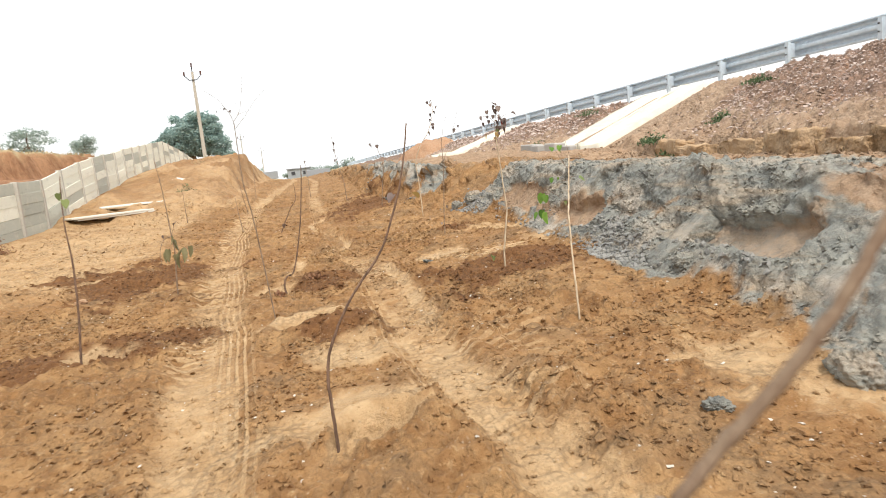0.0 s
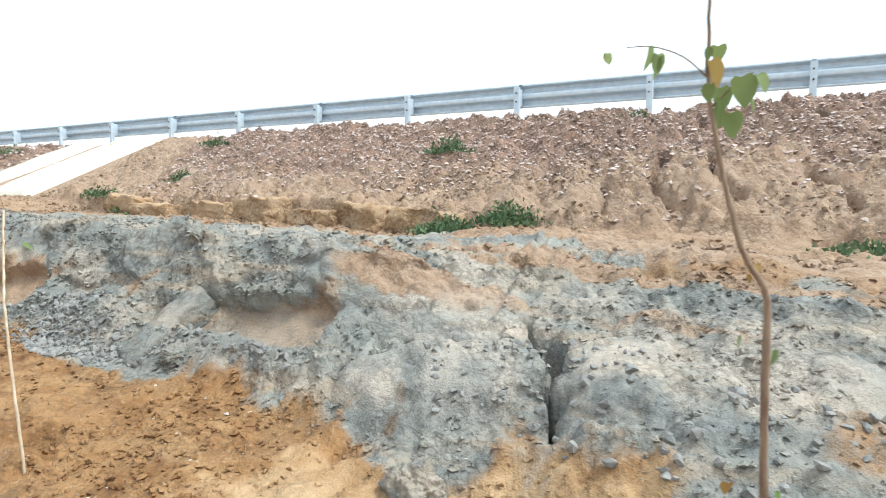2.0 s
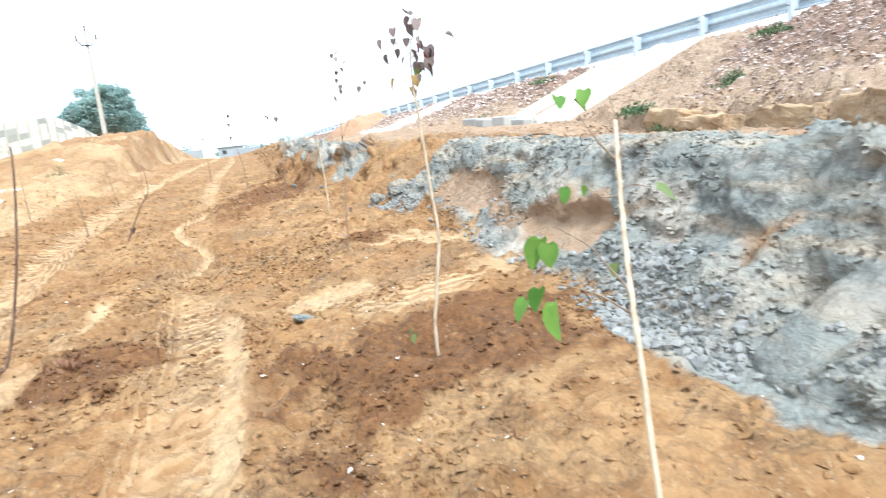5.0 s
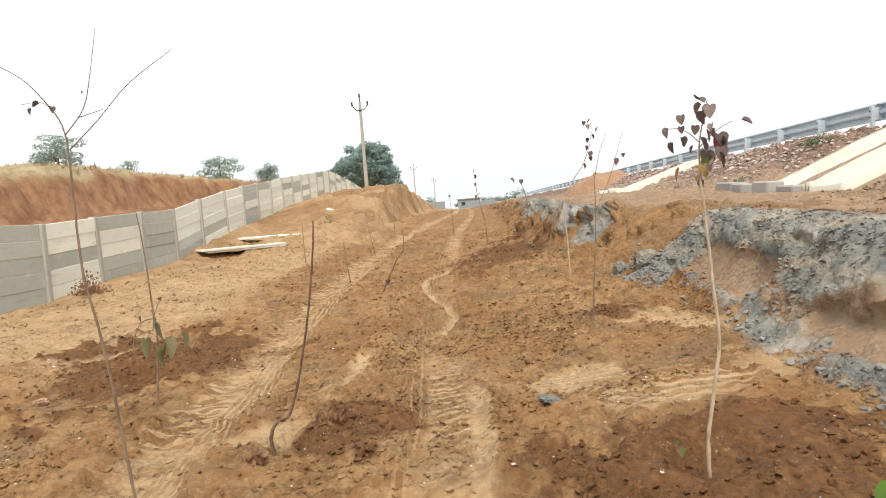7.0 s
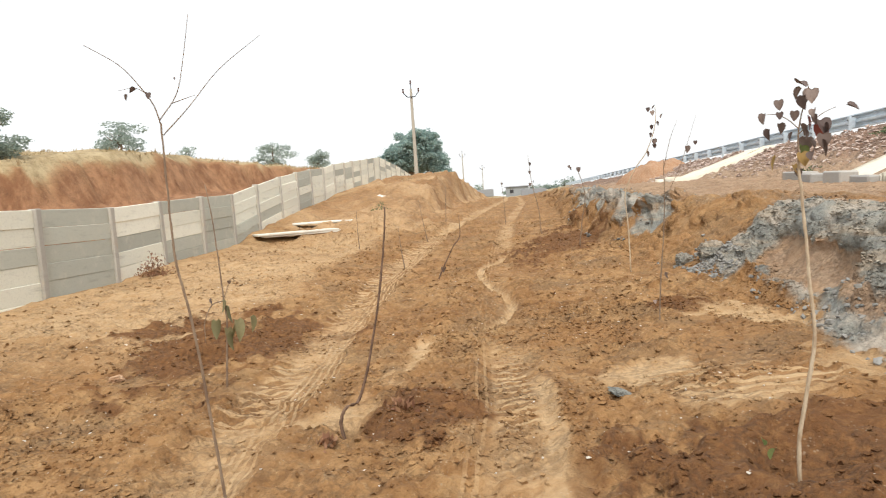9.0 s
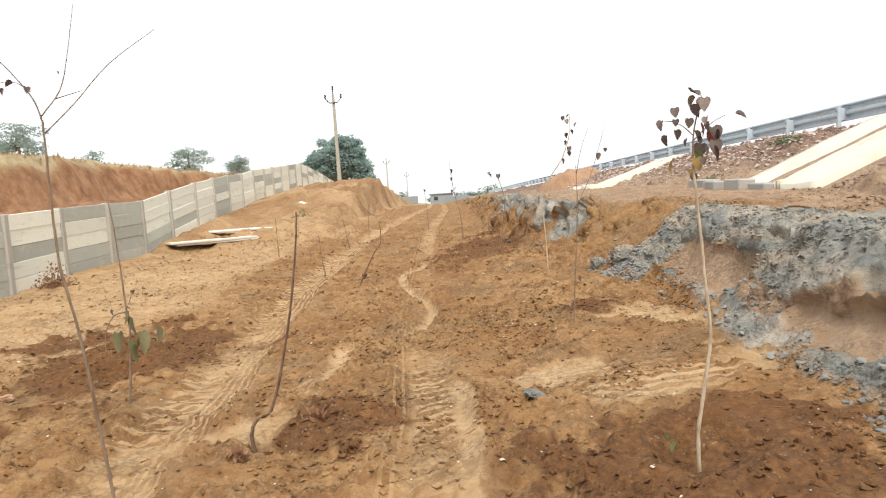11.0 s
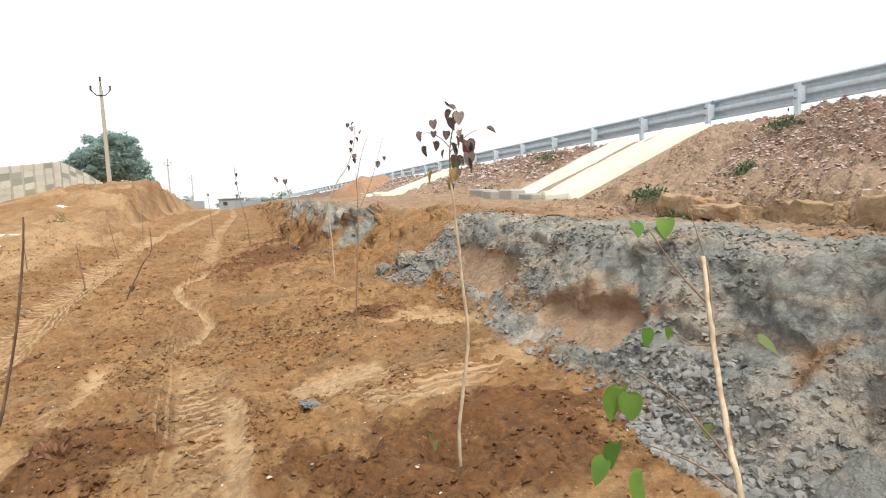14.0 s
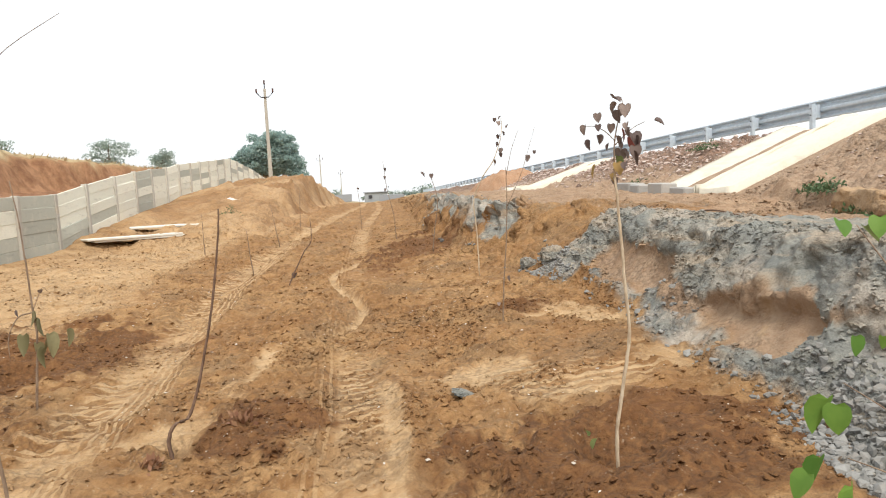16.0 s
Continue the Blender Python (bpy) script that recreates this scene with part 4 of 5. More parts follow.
# ---------------------------------------------------------------- poles
def power_pole(x, y, z, height, lean, scale=1.0):
    p = thing("power_pole", "tapered concrete power pole with a V-shaped steel crossarm", "pole", (x, y, z), "power poles")
    p.rotation_euler = (0, lean, 0)
    bm = bmesh.new()
    bmesh.ops.create_cube(bm, size=1)
    for v in bm.verts:
        up = v.co.z > 0
        w, d = (0.075, 0.06) if up else (0.13, 0.10)
        v.co = Vector((math.copysign(w, v.co.x) * scale, math.copysign(d, v.co.y) * scale, height if up else -0.4))
    bmesh.ops.bevel(bm, geom=bm.edges[:], offset=0.012, segments=1, affect='EDGES')
    part("shaft", bm, POLE_CEMENT, p)
    za = height - 0.55 * scale
    arm = part("crossarm", tube([(-0.52 * scale, -0.1, za + 0.30 * scale), (-0.25 * scale, -0.1, za), (0.25 * scale, -0.1, za), (0.52 * scale, -0.1, za + 0.30 * scale)], [0.035 * scale] * 4, 5), IRON, p)
    part("pin", tube([(0, 0, height - 0.05), (0, 0, height + 0.35 * scale)], [0.035 * scale, 0.03 * scale], 6), IRON, p)
    for dx, dz in ((-0.52 * scale, za + 0.30 * scale), (0.52 * scale, za + 0.30 * scale), (0, height + 0.3 * scale)):
        part("insulator", tube([(dx, -0.1 if dx else 0, dz), (dx, -0.1 if dx else 0, dz + 0.08 * scale), (dx, -0.1 if dx else 0, dz + 0.10 * scale), (dx, -0.1 if dx else 0, dz + 0.25 * scale)],
                               [0.05 * scale, 0.065 * scale, 0.05 * scale, 0.06 * scale], 7), CERAMIC, p)
    return p


power_pole(-5.5, 46.06, 4.35, 6.15, 0.0)
power_pole(-7.5, 118.0, 2.7, 8.4, 0.0)
power_pole(-6.0, 165.0, 2.7, 8.0, 0.0)


# ---------------------------------------------------------------- trees and shrubs
def leaf_cloud(blobs, count, size, seed, flat=0.55):
    """Many small leaf clumps through the blobs (centre, radii), thicker near their surface."""
    rng = np.random.default_rng(seed)
    vol = np.array([r[0] * r[1] * r[2] for _, r in blobs])
    pick = rng.choice(len(blobs), count, p=vol / vol.sum())
    d = rng.normal(size=(count, 3))
    d /= np.linalg.norm(d, axis=1)[:, None]
    rad = rng.uniform(0.45, 1.0, count) ** 0.5 * (1 + 0.14 * rng.normal(size=count))
    c = np.array([b[0] for b in blobs])[pick] + d * rad[:, None] * np.array([b[1] for b in blobs])[pick]
    u = rng.normal(size=(count, 3))
    u[:, 2] *= flat
    u /= np.linalg.norm(u, axis=1)[:, None]
    v = np.cross(u, rng.normal(size=(count, 3)))
    v /= np.linalg.norm(v, axis=1)[:, None]
    s = size * rng.uniform(0.5, 1.4, count)[:, None]
    bend = np.cross(u, v) * s * 0.35
    co = np.stack([c - u * s, c - v * s * 0.5 + bend, c + u * s, c + v * s * 0.5 + bend], 1).reshape(-1, 3)
    k = np.arange(count)[:, None] * 4
    tri = np.concatenate([k + np.array([[0, 1, 2]]), k + np.array([[0, 2, 3]])])
    return co, tri


def tree(x, y, z, height, spread, blobs, leaves, size, seed, material, label, name="tree", group="", trunk=0.25):
    t = thing(name, label, "tree", (x, y, z), group)
    rng = random.Random(seed)
    tr = part("trunk", tube(curve_through([(0, 0, -0.5), (0.05 * spread, 0, 0.2 * height), (0, 0.03 * spread, 0.5 * height), (0.03 * spread, 0, 0.75 * height)], 3),
                            [trunk * (1 - 0.07 * k) for k in range(10)], 8), BROWN_BARK, t)
    for (c, r) in blobs[:8]:
        base = Vector((0, 0, height * rng.uniform(0.2, 0.42)))
        mid = base.lerp(Vector(c), 0.5) + Vector((0, 0, -0.05 * height))
        part("limb", tube(curve_through([base, mid, c], 3), [trunk * 0.5 * (1 - 0.12 * k) for k in range(7)], 6), BROWN_BARK, t)
    co, tri = leaf_cloud(blobs, leaves, size, seed)
    part("crown", array_mesh("crown", co, tri, material), None, t)
    return t


big = [((0.5, 0, 4.5), (2.2, 2.0, 1.7)), ((1.0, -0.2, 5.9), (1.6, 1.5, 0.9)), ((-1.7, 0, 4.4), (1.4, 1.3, 0.9)), ((-3.1, 0.2, 3.8), (1.1, 1.0, 0.6)),
       ((-4.0, 0, 3.4), (0.6, 0.6, 0.35)), ((2.7, 0.2, 3.3), (1.3, 1.3, 1.1)), ((3.2, 0, 1.8), (1.1, 1.1, 0.9)), ((0.3, 0.3, 3.0), (2.0, 1.6, 0.8)), ((2.2, 0, 5.0), (1.1, 1.1, 0.8))]
rb = random.Random(4)
big = big + [((0.6 + 2.7 * math.cos(a) * rb.uniform(0.7, 1.05), 2.0 * math.sin(a), 4.4 + 2.0 * math.sin(a * 2.7 + 1)), (rb.uniform(0.35, 0.75), 0.6, rb.uniform(0.25, 0.45))) for a in [k * 0.37 for k in range(17)]]
tree(-9.8, 73.0, 4.0, 6.4, 3.2, big, 20000, 0.16, 3, HAZED_CROWN, "dense dark green tree beyond the boundary wall, with haze in its leaf colour")


def acacia(x, y, height, width, seed, leaves=1500):
    rng = random.Random(seed)
    blobs = []
    for _ in range(26):
        a, up = rng.uniform(0, 6.28), rng.random()
        out = 0.46 * width * math.sqrt(max(0.05, 1 - (up - 0.25) ** 2 * 1.5)) * rng.uniform(0.2, 1.0)
        blobs.append(((math.cos(a) * out, math.sin(a) * out * 0.7, height * (0.10 + 0.82 * up)), (width * rng.uniform(0.09, 0.17), width * 0.14, height * rng.uniform(0.08, 0.17))))
    z = slope_z(x, y)
    tree(x, y, z, height, width, blobs, int(leaves * 1.6), 0.085, seed, HAZED_FAR_CROWN, "thin thorn tree on the grassy hilltop, leaves coloured grey-green for haze", "thorn_tree", "hilltop thorn trees", 0.10)


# ---------------------------------------------------------------- saplings
def leaf_mesh(material, length=0.09, width=0.075, fold=0.35):
    """A heart-shaped leaf, folded along its rib and bent at the tip."""
    bm = bmesh.new()
    shape = ((0.0, 0.0), (-0.06, 0.28), (0.08, 0.48), (0.35, 0.52), (0.62, 0.40), (0.84, 0.20), (1.0, 0.0))
    rib = [bm.verts.new((length * max(u, 0.02), 0, -0.12 * length * u * u)) for u, _ in shape]
    for side in (1, -1):
        rim = [bm.verts.new((length * u, side * width * w * math.cos(fold), width * w * math.sin(fold) - 0.14 * length * u * u)) for u, w in shape[1:-1]]
        row = [rib[0]] + rim + [rib[-1]]
        for i in range(len(shape) - 1):
            quad = [rib[i], rib[i + 1], row[i + 1], row[i]]
            quad = [v for k, v in enumerate(quad) if v not in quad[:k]]
            if len(quad) > 2:
                bm.faces.new(quad if side > 0 else quad[::-1])
    me = bpy.data.meshes.new("leaf")
    for f in bm.faces:
        f.smooth = True
    bm.to_mesh(me)
    bm.free()
    me.materials.append(material)
    return me


LEAVES = {"green": leaf_mesh(GREEN_LEAF), "dull": leaf_mesh(DULL_LEAF), "dry": leaf_mesh(DRY_LEAF, 0.066, 0.066, 0.55), "yellow": leaf_mesh(YELLOW_LEAF), "red": leaf_mesh(RED_LEAF), "olive": leaf_mesh(OLIVE_LEAF, 0.10, 0.06, 0.7)}


def sapling(label, stem, radius, material, twigs=(), leaves=(), tip=0.35, group="planted saplings"):
    """stem: points from the foot up; twigs: (points, radius); leaves: (kind, place, size, droop)."""
    base = Vector(stem[0])
    s = thing("sapling", label, "sapling", base, group)
    pts = curve_through([Vector(p) - base for p in stem], 5)
    pts[0] = pts[0] - Vector((0, 0, 0.12))
    n = len(pts) - 1
    rng = random.Random(int(abs(base.x * 100 + base.y * 37)))
    wob = [p + Vector((rng.uniform(-1, 1), rng.uniform(-1, 1), 0)) * radius * 0.18 for p in pts]
    part("stem", tube(wob, [radius * (1 - (1 - tip) * k / n) * rng.uniform(0.92, 1.1) for k in range(n + 1)], 7), material, s, smooth=True)
    for pts_, r in twigs:
        q = curve_through([Vector(p) - base for p in pts_], 4)
        part("twig", tube(q, [r * (1 - 0.6 * k / (len(q) - 1)) for k in range(len(q))], 5), BROWN_BARK if material is PALE_BARK else material, s, smooth=True)
    for kind, place, size, droop in leaves:
        lf = part("leaf", LEAVES[kind], None, s)
        lf.location = Vector(place) - base
        lf.rotation_euler = (rng.uniform(-0.5, 0.5), droop + rng.uniform(-0.25, 0.25), rng.uniform(0, 6.28))
        k = 0.75 * size * rng.uniform(0.75, 1.25)
        lf.scale = (k, k, k)
    return s


sapling("tall pale sapling with withered brown leaves at its top",
        [(1.861, 6.35, 1.57), (1.865, 6.349, 1.763), (1.903, 6.335, 2.035), (1.926, 6.326, 2.223), (1.913, 6.331, 2.464), (1.903, 6.335, 2.676), (1.888, 6.34, 2.886), (1.885, 6.341, 2.976)], 0.0095, PALE_BARK,
        [([(1.885, 6.341, 2.976), (1.887, 6.341, 3.066), (1.901, 6.336, 3.155), (1.924, 6.327, 3.231), (1.921, 6.328, 3.269)], 0.004), ([(1.887, 6.341, 3.066), (1.936, 6.323, 3.115), (1.973, 6.309, 3.144), (2.013, 6.295, 3.162)], 0.0025), ([(1.89, 6.339, 3.087), (1.851, 6.354, 3.132), (1.809, 6.369, 3.157), (1.775, 6.381, 3.159)], 0.0025)],
        [('yellow', (1.885, 6.387, 2.943), 0.8, 1.2), ('yellow', (1.894, 6.335, 2.991), 0.8, 1.2), ('dry', (1.895, 6.341, 3.106), 1, 1.2), ('dry', (1.79, 6.384, 3.1), 1, 1.3), ('dry', (1.923, 6.35, 3.051), 1.1, 1.2), ('dry', (1.952, 6.278, 3.058), 1.1, 1.3), ('dry', (1.938, 6.287, 3.139), 1, 1.2), ('red', (1.915, 6.322, 3.136), 1.1, 1.2), ('dry', (2.064, 6.315, 3.167), 1, 0.4), ('dry', (1.758, 6.346, 3.161), 1, 1.2), ('dry', (1.811, 6.331, 3.16), 0.8, 1.3), ('dry', (1.945, 6.341, 3.244), 1, 1.1), ('dry', (1.88, 6.329, 3.274), 1, 0.3), ('dry', (1.823, 6.362, 3.213), 1, 1.2), ('dry', (1.901, 6.315, 3.219), 1, 1.3), ('dull', (1.9, 6.337, 3.019), 0.9, 1.1), ('dry', (1.933, 6.343, 3.036), 1, 1.2), ('dry', (1.966, 6.291, 3.1), 1.1, 1.3), ('dry', (1.847, 6.302, 3.072), 0.8, 1.2), ('dull', (1.748, 6.442, 1.739), 0.8, 1.0), ('dull', (1.755, 6.331, 1.741), 0.8, 1.0), ('dry', (1.905, 6.376, 2.925), 0.8, 1.3), ('dry', (1.904, 6.338, 3.253), 1.0, 0.9), ('dry', (1.927, 6.308, 3.238), 1.0, 1.3), ('dry', (1.962, 6.319, 3.116), 1.2, 1.0), ('dry', (1.903, 6.334, 3.084), 1.1, 1.3), ('red', (1.98, 6.358, 3.109), 1.1, 1.2), ('dry', (1.828, 6.38, 3.119), 0.9, 1.2), ('dry', (1.919, 6.297, 2.989), 1.0, 0.9), ('yellow', (1.8, 6.348, 2.984), 0.8, 1.2), ('dry', (1.948, 6.293, 3.028), 1.1, 1.1), ('dry', (1.925, 6.285, 3.159), 1.0, 0.9), ('dry', (1.874, 6.344, 3.162), 0.9, 1.2)], 0.55)
sapling("pale cut sapling with a few fresh heart-shaped leaves",
        [(1.718, 4.33, 1.507), (1.735, 4.40, 1.85), (1.782, 4.526, 2.245), (1.82, 4.595, 2.321), (1.855, 4.655, 2.405), (1.887, 4.709, 2.488), (1.919, 4.761, 2.58), (1.957, 4.82, 2.692)], 0.0074, PALE_BARK,
        [([(1.922, 4.77, 2.592), (1.908, 4.824, 2.641), (1.899, 4.874, 2.693), (1.889, 4.936, 2.764)], 0.003), ([(1.795, 4.546, 2.263), (1.771, 4.618, 2.292), (1.744, 4.672, 2.307), (1.703, 4.734, 2.318)], 0.003), ([(1.813, 4.58, 2.304), (1.81, 4.627, 2.336), (1.803, 4.67, 2.366), (1.796, 4.714, 2.398), (1.753, 4.808, 2.445)], 0.003), ([(1.796, 4.545, 2.263), (1.836, 4.611, 2.348), (1.877, 4.687, 2.456), (1.915, 4.745, 2.556), (1.951, 4.794, 2.653), (1.962, 4.826, 2.705), (1.96, 4.872, 2.815)], 0.003), ([(1.945, 4.795, 2.647), (1.945, 4.826, 2.685), (1.944, 4.853, 2.718)], 0.002), ([(1.898, 4.73, 2.522), (1.925, 4.714, 2.534), (1.948, 4.684, 2.527)], 0.0022), ([(1.893, 4.724, 2.51), (1.862, 4.753, 2.509), (1.843, 4.798, 2.536)], 0.0022)],
        [('green', (1.886, 4.986, 2.773), 0.72, 0.7), ('dull', (1.909, 4.936, 2.76), 0.7, 0.9), ('green', (1.932, 4.919, 2.781), 0.66, 1.0), ('green', (1.795, 4.826, 2.538), 0.7, 1.3), ('green', (1.844, 4.809, 2.537), 0.4, 1.3), ('dull', (1.943, 4.647, 2.527), 0.75, 0.8), ('green', (1.701, 4.787, 2.424), 1.2, 1.3), ('green', (1.719, 4.786, 2.41), 1.2, 1.4), ('green', (1.692, 4.798, 2.295), 1.1, 1.1), ('green', (1.67, 4.681, 2.289), 1.3, 1.5), ('green', (1.631, 4.751, 2.287), 0.8, 1.2), ('dull', (1.834, 4.667, 2.357), 0.5, 1.2)], 0.7)
sapling("brown knotted sapling with a green leafy top",
        [(1.843, 1.364, 1.398), (1.842, 1.368, 1.882), (1.841, 1.375, 2.083), (1.84, 1.378, 2.309), (1.84, 1.381, 2.467), (1.838, 1.39, 2.548), (1.829, 1.433, 2.623), (1.822, 1.469, 2.747), (1.815, 1.505, 2.916), (1.812, 1.523, 3.037), (1.811, 1.525, 3.171), (1.811, 1.528, 3.375)], 0.0115, BROWN_BARK,
        [([(1.812, 1.523, 3.037), (1.801, 1.578, 3.089), (1.788, 1.645, 3.117), (1.776, 1.705, 3.119)], 0.0025), ([(1.813, 1.515, 2.969), (1.82, 1.482, 3.005), (1.826, 1.453, 3.032), (1.83, 1.429, 3.045)], 0.0025), ([(1.84, 1.38, 2.405), (1.837, 1.397, 2.42)], 0.002), ([(1.841, 1.372, 2.034), (1.847, 1.346, 2.02), (1.852, 1.321, 2.031)], 0.002)],
        [('dull', (1.777, 1.747, 3.111), 0.5, 1.4), ('dull', (1.83, 1.642, 3.105), 0.79, 1.4), ('dull', (1.821, 1.637, 3.098), 0.65, 1.4), ('dull', (1.745, 1.647, 3.111), 0.79, 1.4), ('dull', (1.78, 1.629, 3.094), 0.65, 1.4), ('dull', (1.799, 1.525, 3.103), 0.58, 1.3), ('yellow', (1.778, 1.517, 3.071), 0.79, 1.3), ('dull', (1.794, 1.502, 3.104), 0.58, 0.4), ('red', (1.864, 1.511, 3.067), 0.72, 1.3), ('dull', (1.804, 1.419, 3.035), 0.86, 1.3), ('dull', (1.823, 1.437, 2.992), 0.86, 1.3), ('dull', (1.846, 1.504, 2.968), 0.86, 1.3), ('dull', (1.777, 1.471, 2.951), 0.86, 1.4), ('dull', (1.785, 1.451, 3.031), 0.86, 1.2), ('dull', (1.821, 1.498, 3.015), 0.79, 1.4), ('dull', (1.816, 1.508, 2.988), 0.72, 1.3), ('dull', (1.785, 1.514, 3.019), 0.72, 1.2), ('yellow', (1.836, 1.517, 3.057), 0.58, 1.3), ('dull', (1.804, 1.366, 2.412), 0.72, 1.4), ('dull', (1.873, 1.435, 2.423), 0.58, 1.3), ('green', (1.813, 1.349, 2.073), 0.58, 1.3), ('yellow', (1.855, 1.45, 2.055), 0.65, 1.3), ('green', (1.824, 1.335, 2.029), 0.5, 1.2), ('yellow', (1.873, 1.41, 2.6), 0.58, 1.4), ('yellow', (1.868, 1.426, 2.576), 0.43, 1.4)], 0.3)
sapling("thin dark curved sapling almost without leaves",
        [(-0.134, 3.007, 1.415), (-0.138, 3.007, 1.668), (-0.137, 3.007, 1.856), (-0.095, 3.006, 2.007), (0.018, 3.004, 2.198), (0.168, 3.0, 2.384), (0.265, 2.998, 2.602), (0.321, 2.997, 2.798), (0.346, 2.997, 2.932)], 0.0085, DARK_BARK,
        [],
        [('dry', (0.261, 3.044, 2.623), 1.0, 0.9), ('yellow', (0.336, 2.979, 2.625), 1.0, 0.3)], 0.35)
sapling("thin dark upright sapling almost without leaves",
        [(-1.94, 5.469, 1.425), (-1.886, 5.487, 1.95), (-1.868, 5.493, 2.3), (-1.875, 5.491, 2.605), (-1.851, 5.499, 2.944)], 0.01, DARK_BARK,
        [],
        [('dull', (-1.886, 5.532, 2.821), 1.1, 1.3), ('dull', (-1.84, 5.468, 2.769), 0.9, 1.3)], 0.35)
sapling("thin dark sapling with a bent foot and no leaves",
        [(-0.378, 7.175, 1.477), (-0.39, 7.172, 1.616), (-0.354, 7.182, 1.699), (-0.276, 7.205, 1.742), (-0.202, 7.226, 1.978), (-0.128, 7.247, 2.316), (-0.071, 7.263, 2.652), (-0.049, 7.27, 2.88)], 0.012, DARK_BARK,
        [],
        [], 0.4)
sapling("tall bare sapling forking into three long thin twigs",
        [(-0.450, 5.876, 1.183), (-0.486, 5.859, 1.806), (-0.513, 5.846, 2.203), (-0.537, 5.835, 2.498), (-0.569, 5.820, 2.733), (-0.573, 5.818, 2.896), (-0.573, 5.818, 3.069), (-0.573, 5.818, 3.250)], 0.0065, BROWN_BARK,
        [([(-0.571, 5.818, 3.235), (-0.588, 5.810, 3.314), (-0.628, 5.792, 3.388), (-0.683, 5.766, 3.462), (-0.778, 5.721, 3.530)], 0.0028), ([(-0.575, 5.817, 3.261), (-0.516, 5.845, 3.354), (-0.487, 5.858, 3.470), (-0.456, 5.874, 3.649)], 0.0024), ([(-0.569, 5.820, 3.205), (-0.479, 5.863, 3.310), (-0.373, 5.912, 3.447), (-0.228, 5.980, 3.577)], 0.0024), ([(-0.595, 5.808, 3.345), (-0.637, 5.787, 3.378), (-0.691, 5.762, 3.369)], 0.0015), ([(-0.533, 5.836, 3.322), (-0.456, 5.872, 3.352)], 0.002)],
        [('dry', (-0.690, 5.816, 3.364), 0.5, 0.9), ('dry', (-0.616, 5.749, 3.368), 0.45, 0.6), ('dry', (-0.591, 5.780, 3.357), 0.45, 1.3), ('dry', (-0.544, 5.888, 3.428), 0.3, 1.2)], 0.5)
sapling("thin sapling with a drooping bunch of dull leaves",
        [(-1.709, 8.424, 1.455), (-1.664, 8.446, 2.001), (-1.671, 8.442, 2.216), (-1.683, 8.436, 2.57), (-1.695, 8.431, 2.828), (-1.724, 8.416, 3.154)], 0.009, BROWN_BARK,
        [([(-1.672, 8.442, 2.206), (-1.755, 8.4, 2.179), (-1.814, 8.371, 2.046), (-1.819, 8.368, 1.881)], 0.006), ([(-1.671, 8.442, 2.216), (-1.61, 8.473, 2.374), (-1.58, 8.488, 2.347)], 0.003)],
        [('olive', (-1.753, 8.446, 2.013), 2.03, 1.2), ('olive', (-1.651, 8.411, 1.980), 2.03, 1.3), ('olive', (-1.585, 8.460, 2.041), 2.17, 1.3), ('olive', (-1.597, 8.528, 2.007), 2.03, 1.2), ('olive', (-1.510, 8.560, 2.047), 1.89, 1.2), ('olive', (-1.625, 8.431, 2.160), 1.89, 1.4), ('olive', (-1.675, 8.432, 2.211), 1.59, 1.4), ('dry', (-1.609, 8.484, 2.362), 1.20, 0.6), ('dry', (-1.753, 8.401, 2.232), 1.20, 1.4), ('olive', (-1.619, 8.446, 1.942), 1.89, 1.2), ('olive', (-1.720, 8.379, 2.055), 1.74, 1.2)], 0.4)
sapling("thin pale sapling with bare twigs",
        [(1.983, 9.457, 1.613), (2.007, 9.451, 2.008), (2.045, 9.443, 2.411), (2.069, 9.437, 2.81), (2.072, 9.436, 3.131)], 0.008, BROWN_BARK,
        [([(2.074, 9.436, 3.057), (2.132, 9.423, 3.296), (2.199, 9.408, 3.468)], 0.003), ([(2.067, 9.438, 2.76), (2.202, 9.407, 3.045), (2.274, 9.391, 3.256), (2.347, 9.375, 3.488)], 0.003)],
        [('dry', (2.275, 9.436, 3.232), 1.2, 1.2), ('dry', (2.333, 9.369, 3.269), 0.8, 1.2), ('dry', (2.067, 9.436, 2.109), 1.1, 1.2), ('dry', (1.954, 9.477, 1.855), 1.0, 1.1)], 0.35)
sapling("thin pale sapling with a hanging cluster of withered leaves",
        [(2.288, 12.444, 1.71), (2.274, 12.447, 2.431), (2.255, 12.451, 2.813), (2.394, 12.422, 3.142), (2.555, 12.388, 3.373), (2.67, 12.365, 3.707), (2.68, 12.362, 3.962)], 0.01, PALE_BARK,
        [],
        [('dry', (2.556, 12.433, 3.373), 1.4, 1.4), ('dry', (2.638, 12.362, 3.458), 1.4, 1.3), ('dry', (2.649, 12.367, 3.529), 1.5, 1.4), ('dry', (2.599, 12.394, 3.614), 1.3, 1.3), ('dry', (2.688, 12.386, 3.754), 1.3, 1.0), ('dry', (2.625, 12.336, 3.895), 1.4, 1.1), ('dry', (2.67, 12.334, 3.96), 1.4, 1), ('dry', (2.59, 12.376, 3.949), 1.2, 1.2), ('dry', (2.775, 12.374, 3.847), 1.2, 0.9), ('dry', (2.635, 12.333, 3.709), 1.2, 1.2)], 0.35)
